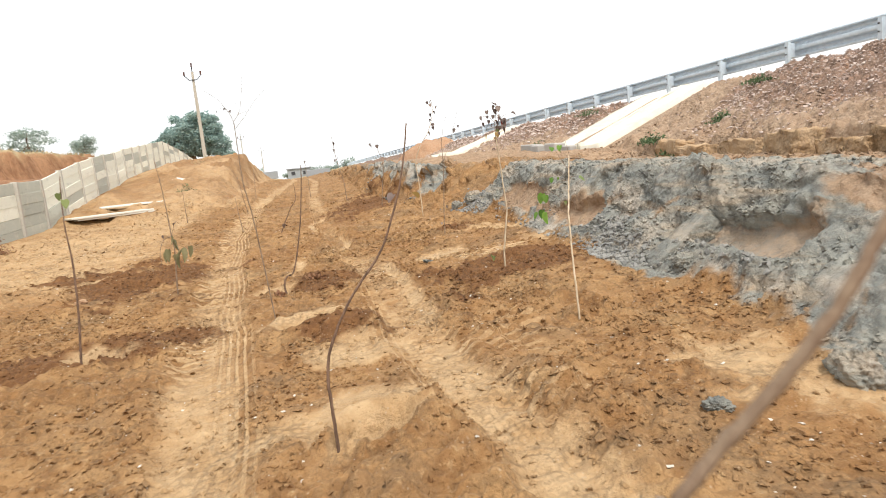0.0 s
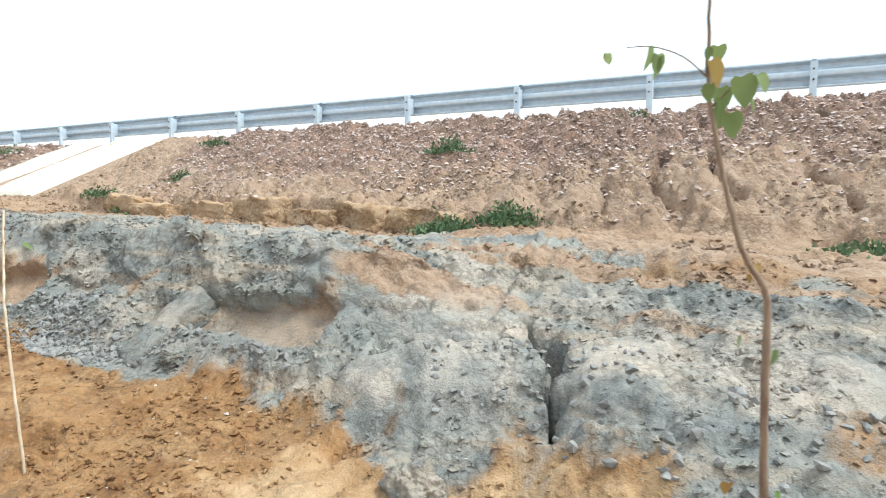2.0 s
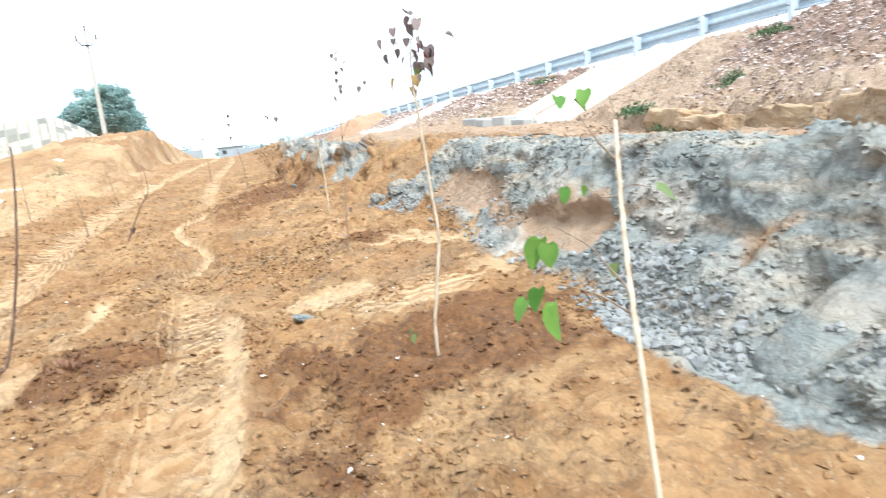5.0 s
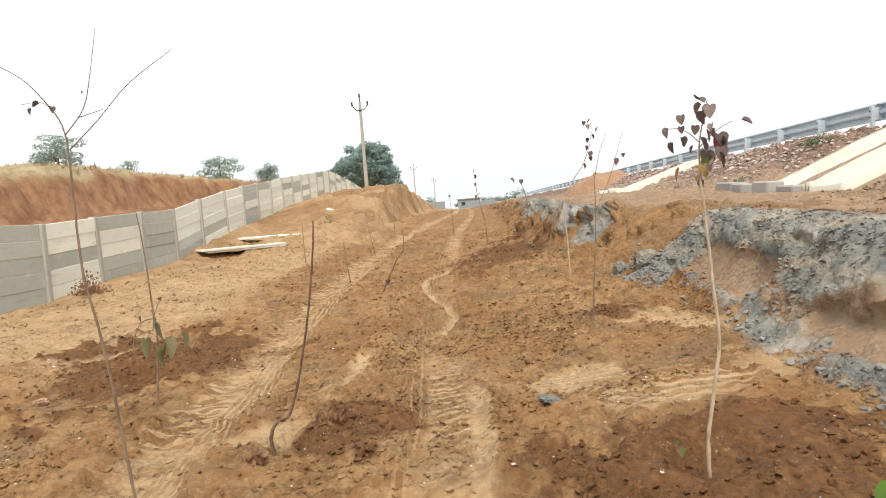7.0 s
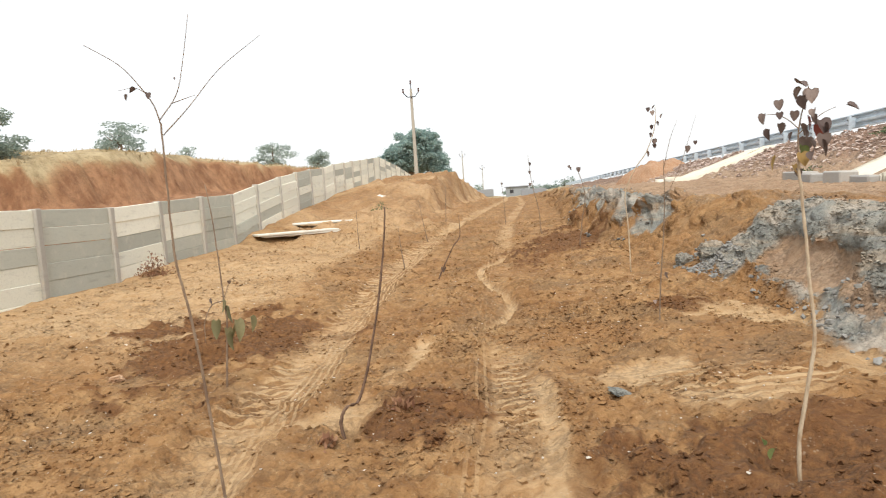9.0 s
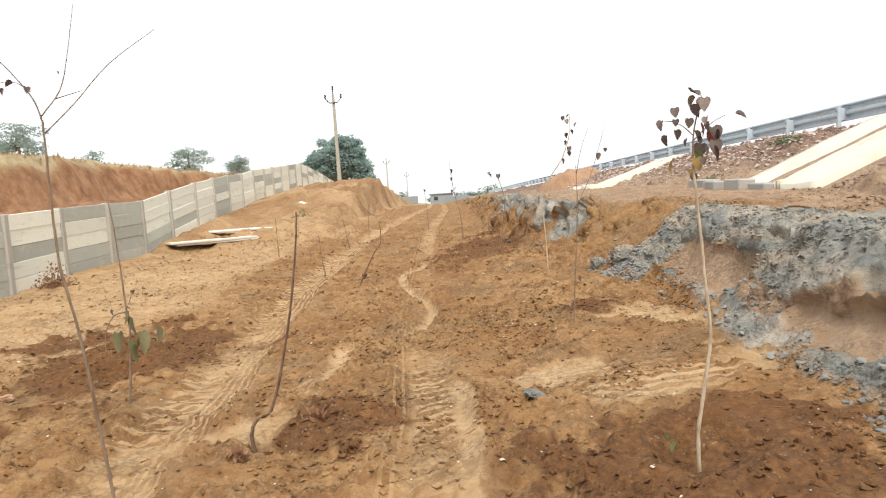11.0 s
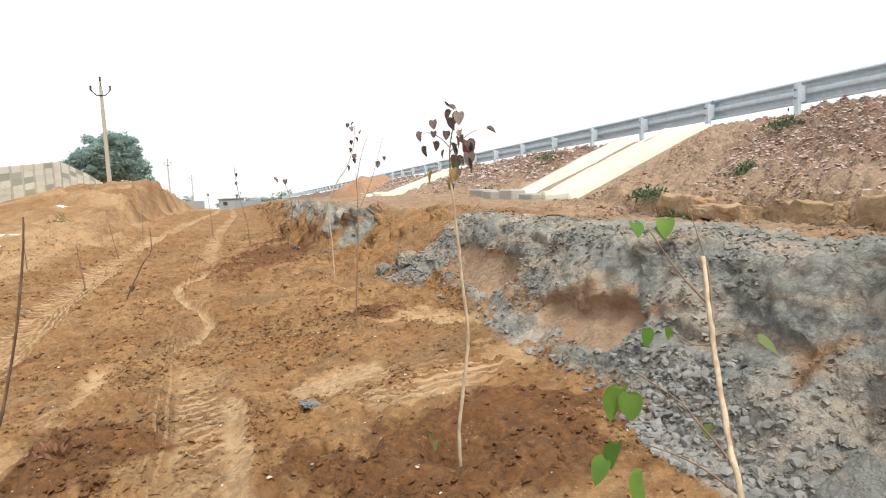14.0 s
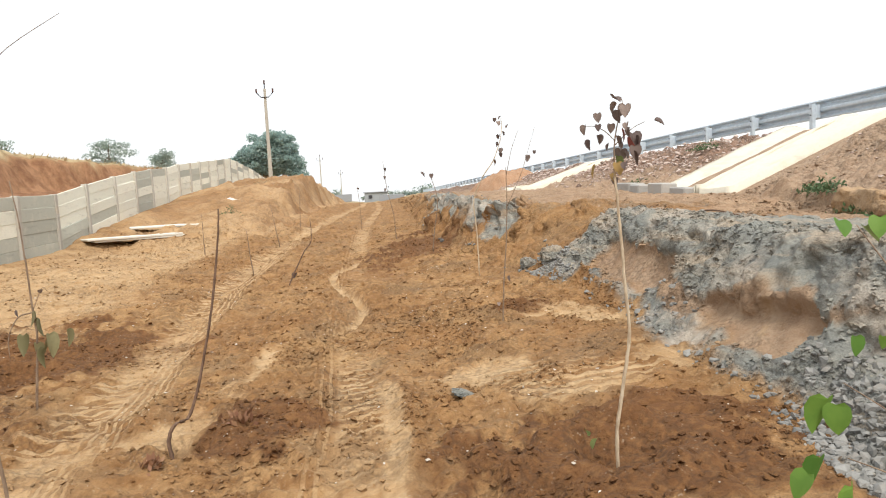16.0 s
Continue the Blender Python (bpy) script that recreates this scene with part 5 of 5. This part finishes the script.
sapling("small bare sapling in the soil",
        [(1.965, 15.902, 1.814), (2.031, 15.895, 2.315), (2.109, 15.886, 2.844), (1.99, 15.899, 3.342)], 0.012, BROWN_BARK,
        [],
        [('dry', (1.89, 15.955, 3.372), 1.6, 1.2), ('dry', (2.015, 15.882, 3.355), 1.6, 1.2), ('dry', (1.841, 15.909, 3.401), 1.6, 1.2)], 0.35)
sapling("small bare sapling in the soil",
        [(1.395, 19.166, 1.861), (1.364, 19.168, 2.508), (1.229, 19.174, 3.201), (1.172, 19.177, 3.859)], 0.012, BROWN_BARK,
        [],
        [('dry', (1.178, 19.221, 3.478), 1.6, 1.2), ('dry', (1.288, 19.154, 3.227), 1.6, 1.2), ('dry', (1.166, 19.169, 3.181), 1.6, 1.2), ('dry', (1.182, 19.199, 3.677), 1.6, 1.2)], 0.35)
sapling("small bare sapling in the soil",
        [(-1.481, 19.643, 1.866), (-1.564, 19.632, 2.339), (-1.649, 19.621, 2.97)], 0.012, BROWN_BARK,
        [],
        [], 0.35)
sapling("small bare sapling in the soil",
        [(-1.435, 23.991, 2.015), (-1.414, 23.994, 2.602), (-1.383, 23.997, 3.333)], 0.012, BROWN_BARK,
        [],
        [], 0.35)
sapling("small bare sapling in the soil",
        [(-1.362, 15.264, 1.689), (-1.401, 15.257, 2.034), (-1.433, 15.251, 2.465)], 0.012, BROWN_BARK,
        [],
        [], 0.35)
sapling("small bare sapling in the soil",
        [(-0.515, 13.244, 1.62), (-0.393, 13.259, 1.875), (-0.234, 13.279, 2.173), (-0.119, 13.292, 2.34), (-0.115, 13.293, 2.663)], 0.012, DARK_BARK,
        [],
        [('dry', (-0.393, 13.304, 1.858), 1.6, 1.2)], 0.35)
sapling("small bare sapling in the soil",
        [(-3.031, 18.594, 1.829), (-3.038, 18.593, 2.273), (-3.038, 18.593, 2.8)], 0.012, BROWN_BARK,
        [],
        [], 0.35)
sapling("small bare sapling in the soil",
        [(0.495, 24.018, 2.016), (0.479, 24.018, 2.65), (0.434, 24.017, 3.376)], 0.012, BROWN_BARK,
        [],
        [('dry', (0.432, 24.062, 3.34), 1.6, 1.2)], 0.35)
sapling("brown leaning bare sapling with a bend",
        [(-0.118, 0.676, 1.4), (0.001, 0.688, 1.95), (0.061, 0.668, 2.378), (0.102, 0.656, 2.428), (0.139, 0.645, 2.473), (0.185, 0.625, 2.531), (0.226, 0.609, 2.589), (0.258, 0.604, 2.636), (0.296, 0.598, 2.692)], 0.0082, BROWN_BARK, tip=0.7)


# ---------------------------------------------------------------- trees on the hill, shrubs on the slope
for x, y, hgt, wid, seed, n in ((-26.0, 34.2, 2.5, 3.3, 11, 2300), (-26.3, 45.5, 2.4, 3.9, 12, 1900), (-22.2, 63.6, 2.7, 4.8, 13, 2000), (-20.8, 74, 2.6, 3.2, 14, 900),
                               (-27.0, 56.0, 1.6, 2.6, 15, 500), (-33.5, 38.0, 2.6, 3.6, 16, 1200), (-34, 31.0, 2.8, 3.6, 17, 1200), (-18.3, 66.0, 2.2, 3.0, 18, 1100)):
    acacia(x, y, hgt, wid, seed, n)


def shrub(x, y, width, height, count, seed, material=SHRUB, label="low dark green shrub rooted in the stony slope"):
    """A tuft of many thin leaning leaves on short stalks."""
    rng = np.random.default_rng(seed)
    sh = thing("shrub", label, "shrub", (x, y, ground_at(x, y) - 0.02), "slope shrubs")
    c = rng.normal(size=(count, 3)) * np.array([width * 0.26, width * 0.26, 0])
    c[:, 2] = np.abs(rng.normal(size=count)) * height * 0.5 * np.exp(-(c[:, 0] ** 2 + c[:, 1] ** 2) / (width * 0.5) ** 2)
    d = rng.normal(size=(count, 3)) + np.array([0, 0, 0.9])
    d /= np.linalg.norm(d, axis=1)[:, None]
    s = 0.055 * rng.uniform(0.6, 1.5, count)[:, None]
    w = np.cross(d, rng.normal(size=(count, 3)))
    w /= np.linalg.norm(w, axis=1)[:, None]
    co = np.stack([c, c + d * s * 0.5 + w * s * 0.22, c + d * s, c + d * s * 0.5 - w * s * 0.22], 1).reshape(-1, 3)
    k = np.arange(count)[:, None] * 4
    part("foliage", array_mesh("foliage", co, np.concatenate([k + np.array([[0, 1, 2]]), k + np.array([[0, 2, 3]])]), material), None, sh)
    for a in range(6):
        t = rng.uniform(0, 6.28)
        part("stalk", tube([(0, 0, -0.05), (math.cos(t) * width * 0.15, math.sin(t) * width * 0.15, height * 0.4), (math.cos(t) * width * 0.3, math.sin(t) * width * 0.3, height * 0.7)], [0.006, 0.004, 0.002], 4), BROWN_BARK, sh)
    return sh


for k, (x, y, w, hgt, n) in enumerate(((8.16, 5.5, 0.62, 0.24, 650), (5.75, 4.30, 0.60, 0.15, 900), (6.2, 3.80, 0.66, 0.20, 1100), (6.7, 10.3, 0.55, 0.16, 500), (8.9, 10.9, 0.5, 0.16, 300),
                                       (5.6, 0.75, 0.7, 0.08, 450), (7.7, 10.45, 0.42, 0.2, 420), (6.9, 11.5, 0.6, 0.18, 450), (6.75, 10.6, 0.5, 0.14, 400), (8.95, 18.1, 0.7, 0.2, 400), (9.3, 3.2, 0.3, 0.1, 120), (7.3, 18.3, 0.6, 0.15, 250))):
    shrub(x, y, w, hgt, n, 40 + k)
shrub(-6.55, 15.6, 0.6, 0.45, 520, 71, DEAD_BUSH, "small dead brown bush against the boundary wall")
shrub(-0.08, 7.45, 0.18, 0.03, 90, 74, DEAD_BUSH, "flattened dead weed on the soil")
shrub(-0.45, 7.05, 0.12, 0.03, 60, 75, DEAD_BUSH, "small dead weed at a sapling's foot")
shrub(-5.2, 40.5, 1.6, 0.4, 500, 72, STRAW, "dry yellow bush on the mound by the pole")
shrub(-4.2, 27.0, 0.7, 0.4, 300, 73, SHRUB, "small green bush on the cut face of the mound")


# ---------------------------------------------------------------- stones and clods
ICO = None


def scatter(name, n, xr, yr, size, material, seed, keep, label, flat=0.7, sink=0.35, power=2.2):
    """Many irregular lumps resting in the ground, most of them small."""
    global ICO
    if ICO is None:
        bm = bmesh.new()
        bmesh.ops.create_icosphere(bm, subdivisions=1, radius=1)
        bm.verts.index_update()
        ICO = np.array([v.co[:] for v in bm.verts]), np.array([[v.index for v in f.verts] for f in bm.faces])
        bm.free()
    base, tri = ICO
    if size[1] < 0.041 and material is not CLAY_LUMP:
        base = np.array([(1, 0, 0), (-1, 0, 0), (0, 1, 0), (0, -1, 0), (0, 0, 1), (0, 0, -1)], float)
        # an eight-sided lump with two of its sides broken up
        tri = np.array([(a, b, c) if (a == 0) ^ (b == 2) ^ (c == 4) else (a, c, b) for a in (0, 1) for b in (2, 3) for c in (4, 5)])
        base = np.concatenate([base, np.array([(0.62, 0.62, 0.62), (-0.62, -0.62, 0.62)])])
        tri = np.array([f for f in tri.tolist() if sorted(f) not in ([0, 2, 4], [1, 3, 4])] + [[0, 2, 6], [2, 4, 6], [4, 0, 6], [1, 3, 7], [3, 4, 7], [4, 1, 7]])
    rng = np.random.default_rng(seed)
    x, y = rng.uniform(*xr, n), rng.uniform(*yr, n)
    ok = rng.uniform(size=n) < keep(x, y)
    x, y = x[ok], y[ok]
    n = len(x)
    sx, z = ground_surface(x, y)
    r = size[0] + (size[1] - size[0]) * rng.uniform(size=n) ** (power * 1.6)
    shape = base[None] * (1 + 0.28 * rng.normal(size=(n, len(base), 1)).clip(-1.6, 1.6))
    shape = shape * rng.uniform(0.65, 1.35, (n, 1, 3)) * np.array([1, 1, flat])
    a = rng.uniform(0, 6.28, n)
    ca, sa = np.cos(a)[:, None], np.sin(a)[:, None]
    b = rng.uniform(-0.6, 0.6, n)
    cb, sb = np.cos(b)[:, None], np.sin(b)[:, None]
    px, py, pz = shape[..., 0], shape[..., 1], shape[..., 2]
    px, pz = px * cb - pz * sb, px * sb + pz * cb
    px, py = px * ca - py * sa, px * sa + py * ca
    co = np.stack([px, py, pz], -1) * r[:, None, None] + np.stack([sx, y, z + r * flat * (1 - 2 * sink) * 0.6], -1)[:, None]
    faces = (np.arange(n)[:, None, None] * len(base) + tri[None]).reshape(-1, 3)
    me = array_mesh(name, co.reshape(-1, 3), faces, material)
    if material is EARTH:
        add_zones(me, x, y, len(base))
    ob = new(name, me)
    return tagged(ob, label, name.split("_")[-1], kind="stuff")


def on_field(x, y):
    return (1 - ruts(x, y)[0]) * (x < bank_toe(y) - 0.05) * (1 - 0.8 * blotch(x, y, PALE, 0.3, 33)) * (0.25 + sstep(0.35, 0.75, vnoise(x / 0.7, y / 0.7, 111)))


def on_clay(x, y):
    t = across(x, y)
    return np.interp(y, [2.8, 3.8], [0.4, 1.0]) * (1 - bulge(x, y)) * (t > -0.15) * (t < np.interp(y, [2.5, 3.5], [1.0, 2.0])) * (hollow(x, y) < 0.05) * sstep(0.30, 0.65, vnoise(x / 0.5, y / 0.5, 113)) * (1 - sstep(11.6, 12.4, y) * (1 - sstep(15, 16, y)))


def at_toe(x, y):
    t = across(x, y)
    heap = np.maximum(1.5 * np.exp(-((y - 5.9) / 0.6) ** 2), np.maximum(np.exp(-((y - 11.9) / 0.5) ** 2), np.maximum(0.3 * np.exp(-((y - 4.3) / 0.4) ** 2), 0.08)))
    return (t > np.interp(y, [4.7, 5.3], [0.0, -0.2]) - 0.25 * np.exp(-((y - 5.8) / 0.7) ** 2)) * (t < 0.32) * (hollow(x, y) < 0.03) * heap * sstep(0.25, 0.5, vnoise(x / 0.45, y / 0.45, 115))


def on_slope(x, y):
    u = (x - slope_toe(y)) / (CREST - slope_toe(y))
    lined = (y > 13.5) & (y < 16.7) | (y > 26.1) & (y < 29.1)
    return (u > 0.02) * (u < 1.12) * ~lined * (0.05 + sstep(0.0, 0.55, u + 0.4 * fbm(x, y, 0.8, 3, 117))) * (1 - 0.93 * sstep(-0.2, 0.3, y - 10.35 - 0.55 * (x - 6.5) + 0.3 * fbm(x, y, 0.5, 3, 118)) * (y < 13.6))


def on_bench(x, y):
    return (across(x, y) > 1.1) * (x < slope_toe(y) + 1.8) * sstep(0.4, 0.75, vnoise(x / 0.6, y / 0.6, 119))


scatter("soil_clods", 80000, (-3.4, 3.2), (1.2, 10.5), (0.003, 0.024), EARTH, 201, on_field, "small orange and brown soil clods on the ground", 0.75)
scatter("far_soil_clods", 24000, (-6.5, 3.4), (9, 24), (0.008, 0.035), EARTH, 202, on_field, "orange soil clods farther up the track", 0.7)
scatter("clay_clods", 60000, (2.2, 5.0), (0.2, 12.6), (0.004, 0.024), EARTH, 203, on_clay, "grey clay clods on the cut bank", 0.8)
scatter("fallen_clay_clods", 120000, (2.2, 4.4), (0.4, 13), (0.004, 0.032), CLAY_LUMP, 204, at_toe, "larger grey clay clods fallen at the bank's foot", 0.85)
scatter("ledge_clods", 2600, (1.6, 4.2), (13.5, 23), (0.010, 0.045), CLAY_LUMP, 209, on_clay, "dark grey clay clods on the far ledge", 0.85)
scatter("slope_stones", 60000, (5.8, 10.2), (-1.5, 13.5), (0.006, 0.036), STONE, 205, on_slope, "pinkish brown stones on the road slope", 0.6)
scatter("far_slope_stones", 9000, (6.6, 10.2), (13.5, 40), (0.02, 0.075), STONE, 206, on_slope, "pinkish brown stones farther along the road slope", 0.6)
scatter("bench_clods", 26000, (3.6, 8.6), (-0.5, 13.5), (0.006, 0.04), EARTH, 207, on_bench, "tan soil clods on the bench below the slope", 0.7)


def boulder(x, y, r, stretch, material, label, seed, sink=0.42):
    bm = bmesh.new()
    bmesh.ops.create_icosphere(bm, subdivisions=5, radius=1)
    for v in bm.verts:
        p = v.co.copy()
        k = 1 + 0.30 * noise.noise(p * 1.1 + Vector((seed, 0, 0))) + 0.22 * noise.noise(p * 2.6 + Vector((0, seed, 0))) + 0.18 * noise.noise(p * 6) + 0.13 * noise.noise(p * 14) + 0.07 * noise.noise(p * 30)
        v.co = Vector((p.x * stretch[0], p.y * stretch[1], p.z * stretch[2])) * k * r
    clay = material is CLAY_LUMP
    b = part("boulder", bm, EARTH if clay else material, smooth=True)
    if clay:
        n = len(b.data.vertices)
        for nm, ch in (("zone_soil", (1, 0, 0)), ("zone_slope", (0, 0, 0)), ("zone_more", (0, 0, 0.15))):
            zone(b.data, nm, *[np.full(n, c, float) for c in ch])
    b.location = (x, y, ground_at(x, y) + r * stretch[2] * (1 - 2 * sink))
    b.rotation_euler = (0.1 * seed % 0.4, 0.2, seed)
    return tagged(b, label, "boulder", "clay boulders")


boulder(2.46, 2.72, 0.13, (1.1, 0.9, 1.0), CLAY_LUMP, "grey lump of clay lying on tan soil", 1.3)
boulder(1.62, 2.68, 0.06, (1.2, 0.9, 0.7), CLAY_LUMP, "small pale grey lump of clay on the soil", 2.1)


def clay_slab(foot, tip, width, thick, label):
    """A worn slab of clay that slid down and leans on the bank."""
    foot, tip = Vector(foot), Vector(tip)
    along = (tip - foot).normalized()
    wide = Vector((0.25, 1.0, 0.0))
    wide = (wide - along * wide.dot(along)).normalized()
    out = along.cross(wide)
    bm = bmesh.new()
    bmesh.ops.create_cube(bm, size=1)
    bmesh.ops.subdivide_edges(bm, edges=bm.edges[:], cuts=13, use_grid_fill=True)
    long = (tip - foot).length
    for v in bm.verts:
        c = v.co.copy()
        k = 1 - 0.30 * max(0, c.length / 0.87 - 0.6)
        p = foot + along * (c.x * k + 0.5) * long + wide * c.y * k * width * (1.15 - 0.45 * (c.x + 0.5)) + out * c.z * k * thick
        v.co = p + 0.030 * noise.noise_vector(p * 5) + 0.012 * noise.noise_vector(p * 17) + 0.005 * noise.noise_vector(p * 45)
    b = part("clay_slab", bm, EARTH, smooth=True)
    n = len(b.data.vertices)
    for nm, ch in (("zone_soil", (1, 0, 0)), ("zone_slope", (0, 0, 0)), ("zone_more", (0, 0, 0.1))):
        zone(b.data, nm, *[np.full(n, c, float) for c in ch])
    return tagged(b, label, "slab", "clay boulders")


clay_slab((2.86, 5.18, 1.58), (3.36, 4.97, 2.06), 0.30, 0.20, "large smooth grey slab of clay leaning on the bank")
boulder(2.92, 4.80, 0.085, (1.0, 1.1, 0.9), CLAY_LUMP, "rounded grey lump of clay below the bank", 4.4)
boulder(3.25, 12.0, 0.17, (1.2, 1.0, 0.8), CLAY_LUMP, "large grey lump of clay at the bank's foot", 5.1)
boulder(3.0, 12.4, 0.11, (1.0, 1.0, 0.9), CLAY_LUMP, "grey lump of clay beside a larger one", 6.3)
boulder(1.36, 7.72, 0.085, (1.5, 1.2, 0.28), CLAY_LUMP, "flat bluish grey lump of clay pressed into the soil", 7.7, 0.45)
boulder(1.55, 7.35, 0.045, (1.2, 1.0, 0.7), SOIL_LUMP, "small tan stone on the soil", 8.1)
boulder(-2.9, 8.75, 0.06, (1.3, 0.8, 0.6), TAN_LUMP, "small pale stone on the dark soil", 9.2)


scatter("pale_stone_chips", 5000, (-4.5, 3.4), (1.4, 14), (0.003, 0.013), CHIP, 208, on_field, "tiny pale stone chips strewn over the soil", 0.5, 0.25)


# blocks of earth standing along the foot of the road slope
def earth_block(y, length, high, deep, seed):
    bm = bmesh.new()
    bmesh.ops.create_cube(bm, size=1)
    bmesh.ops.subdivide_edges(bm, edges=bm.edges[:], cuts=11, use_grid_fill=True)
    off = Vector((seed * 3.1, seed * 1.7, 0))
    for v in bm.verts:
        p = Vector((v.co.x * deep, v.co.y * length, v.co.z * high))
        r = v.co.length / 0.87
        p *= 1 - 0.16 * max(0, r - 0.72)
        p += 0.05 * noise.noise_vector(p * 3.5 + off) + 0.035 * noise.noise_vector(p * 9 + off) + 0.022 * noise.noise_vector(p * 22 + off)
        v.co = p
    x = float(slope_toe(np.array([y]))[0]) + 0.06
    b = part("earth_block", bm, EARTH, smooth=True)
    n = len(b.data.vertices)
    for nm, ch in (("zone_soil", (0, 0.45, 0)), ("zone_slope", (0, 0, 0)), ("zone_more", (1.0, 0, 0.0))):
        zone(b.data, nm, *[np.full(n, c, float) for c in ch])
    b.location = (x - 0.02, y, slope_z(x - 0.35, y) + high * 0.36)
    b.rotation_euler = (0.05 * math.sin(seed), 0.10, -0.14 + 0.08 * math.sin(seed * 2.3))
    return tagged(b, "crumbling block of tan earth at the slope's foot", "earth block", "earth blocks")


y_block, k = 4.3, 0
while y_block < 10.7:
    size = 0.35 + 0.65 * abs(math.sin(k * 2.7 + 1))
    earth_block(y_block + size / 2, size * 0.98, 0.27 + 0.09 * math.sin(k * 1.9), 0.50 + 0.12 * math.sin(k * 3.3), 1.0 + k)
    y_block += size * (1.10 + 0.22 * math.sin(k * 5.1))
    k += 1

twig = part("fallen_twig", tube(curve_through([(4.35, 10.35, ground_at(4.35, 10.35) + 0.03), (4.5, 10.1, ground_at(4.5, 10.1) + 0.06), (4.75, 9.95, ground_at(4.75, 9.95) + 0.02)], 4), [0.012] * 4 + [0.009] * 5, 6), DARK_BARK)
tagged(twig, "dark fallen twig lying on the grey clay", "twig")

# dry grass on the hill behind the wall
def grass_stuff():
    rng = np.random.default_rng(77)
    n = 26000
    x, y = rng.uniform(-45, -12, n), rng.uniform(14, 90, n)
    top = np.interp(y, [-40, 10, 35, 45, 60, 80, 130], [7.0, 7.2, 7.6, 7.6, 7.0, 6.6, 4.0])
    sx, z = ground_surface(x, y)
    ok = (z > top - np.interp(y, [32, 44], [1.5, 0.25]) - 0.1) & (vnoise(x / 3, y / 3, 121) > 0.3)
    x, y, z = x[ok], y[ok], z[ok]
    n = len(x)
    hgt = rng.uniform(0.08, 0.26, n)
    lean = rng.normal(size=(n, 2)) * 0.12
    w = rng.uniform(0.03, 0.10, n)
    a = rng.uniform(0, 3.14, n)
    co = np.stack([np.stack([x - w * np.cos(a), y - w * np.sin(a), z - 0.05], -1), np.stack([x + w * np.cos(a), y + w * np.sin(a), z - 0.05], -1),
                   np.stack([x + lean[:, 0], y + lean[:, 1], z + hgt], -1)], 1).reshape(-1, 3)
    ob = new("dry_grass", array_mesh("dry_grass", co, np.arange(n * 3).reshape(-1, 3), STRAW))
    tagged(ob, "dry straw-coloured grass on the hilltop", "grass", kind="stuff")


grass_stuff()


# ---------------------------------------------------------------- far end of the track
def far_house(x, y, w, d, h, label):
    hs = thing("house", label, "house", (x, y, slope_z(x, y) - 0.2), "far houses")
    part("wall", block((-w / 2, -d / 2, 0), (w / 2, d / 2, h), 0.03), FAR_WALL, hs)
    part("roof", block((-w / 2 - 0.3, -d / 2 - 0.3, h), (w / 2 + 0.3, d / 2 + 0.3, h + 0.22), 0.03), FAR_ROOF, hs)
    for k in (-0.25, 0.25):
        wnd = part("window", block((k * w - 0.5, -d / 2 - 0.03, h * 0.4), (k * w + 0.5, -d / 2 + 0.02, h * 0.75), 0.01), IRON, hs)
        part("sill", block((k * w - 0.6, -d / 2 - 0.12, h * 0.4 - 0.1), (k * w + 0.6, -d / 2, h * 0.4), 0.01), FAR_WALL, wnd)
    return hs


far_house(2.6, 175, 6.0, 6, 2.6, "far grey house with a flat sheet roof")

for x0, x1, y in ((-4.4, -1.6, 92.0), (2.2, 5.6, 92.0)):
    z = slope_z((x0 + x1) / 2, y)
    p = part("parapet", block((x0, y - 0.2, z - 0.3), (x1, y + 0.2, z + 0.75), 0.04), FAR_WALL)
    tagged(p, "low grey culvert parapet at the track's far end", "parapet", "culvert parapets")

rng_far = random.Random(9)
for k in range(26):
    y = rng_far.uniform(170, 420)
    x = rng_far.uniform(-0.10, 0.16) * y
    if k > 15:
        x = rng_far.uniform(-0.9, -0.15) * y
    hgt = rng_far.uniform(2.5, 5.5)
    blobs = [((rng_far.uniform(-1, 1) * hgt * 0.5, 0, hgt * rng_far.uniform(0.4, 0.8)), (hgt * 0.35, hgt * 0.35, hgt * 0.25)) for _ in range(5)]
    tree(x, y, slope_z(x, y), hgt, hgt, blobs, 260, 0.35, 300 + k, HAZED_FAR_CROWN, "far tree beyond the track, leaves coloured grey-green for haze", "far_tree", "far trees", 0.15)

# spoil heap on the road edge beyond the second chute
bm = bmesh.new()
bmesh.ops.create_grid(bm, x_segments=60, y_segments=60, size=1)
for v in bm.verts:
    x, y = v.co.x, v.co.y
    r2 = x * x + y * y
    v.co = Vector((x * 2.4, y * 6.5, 1.25 * max(0, 1 - r2) ** 0.8 * (1 + 0.3 * noise.noise((x * 3, y * 4, 5))) + 0.10 * noise.noise((x * 12, y * 20, 1)) - 0.25))
heap = part("spoil_heap", bm, TAN_LUMP, smooth=True)
heap.location = (9.2, 40.5, 3.25)
tagged(heap, "heap of reddish soil on the road's edge", "heap", kind="stuff")
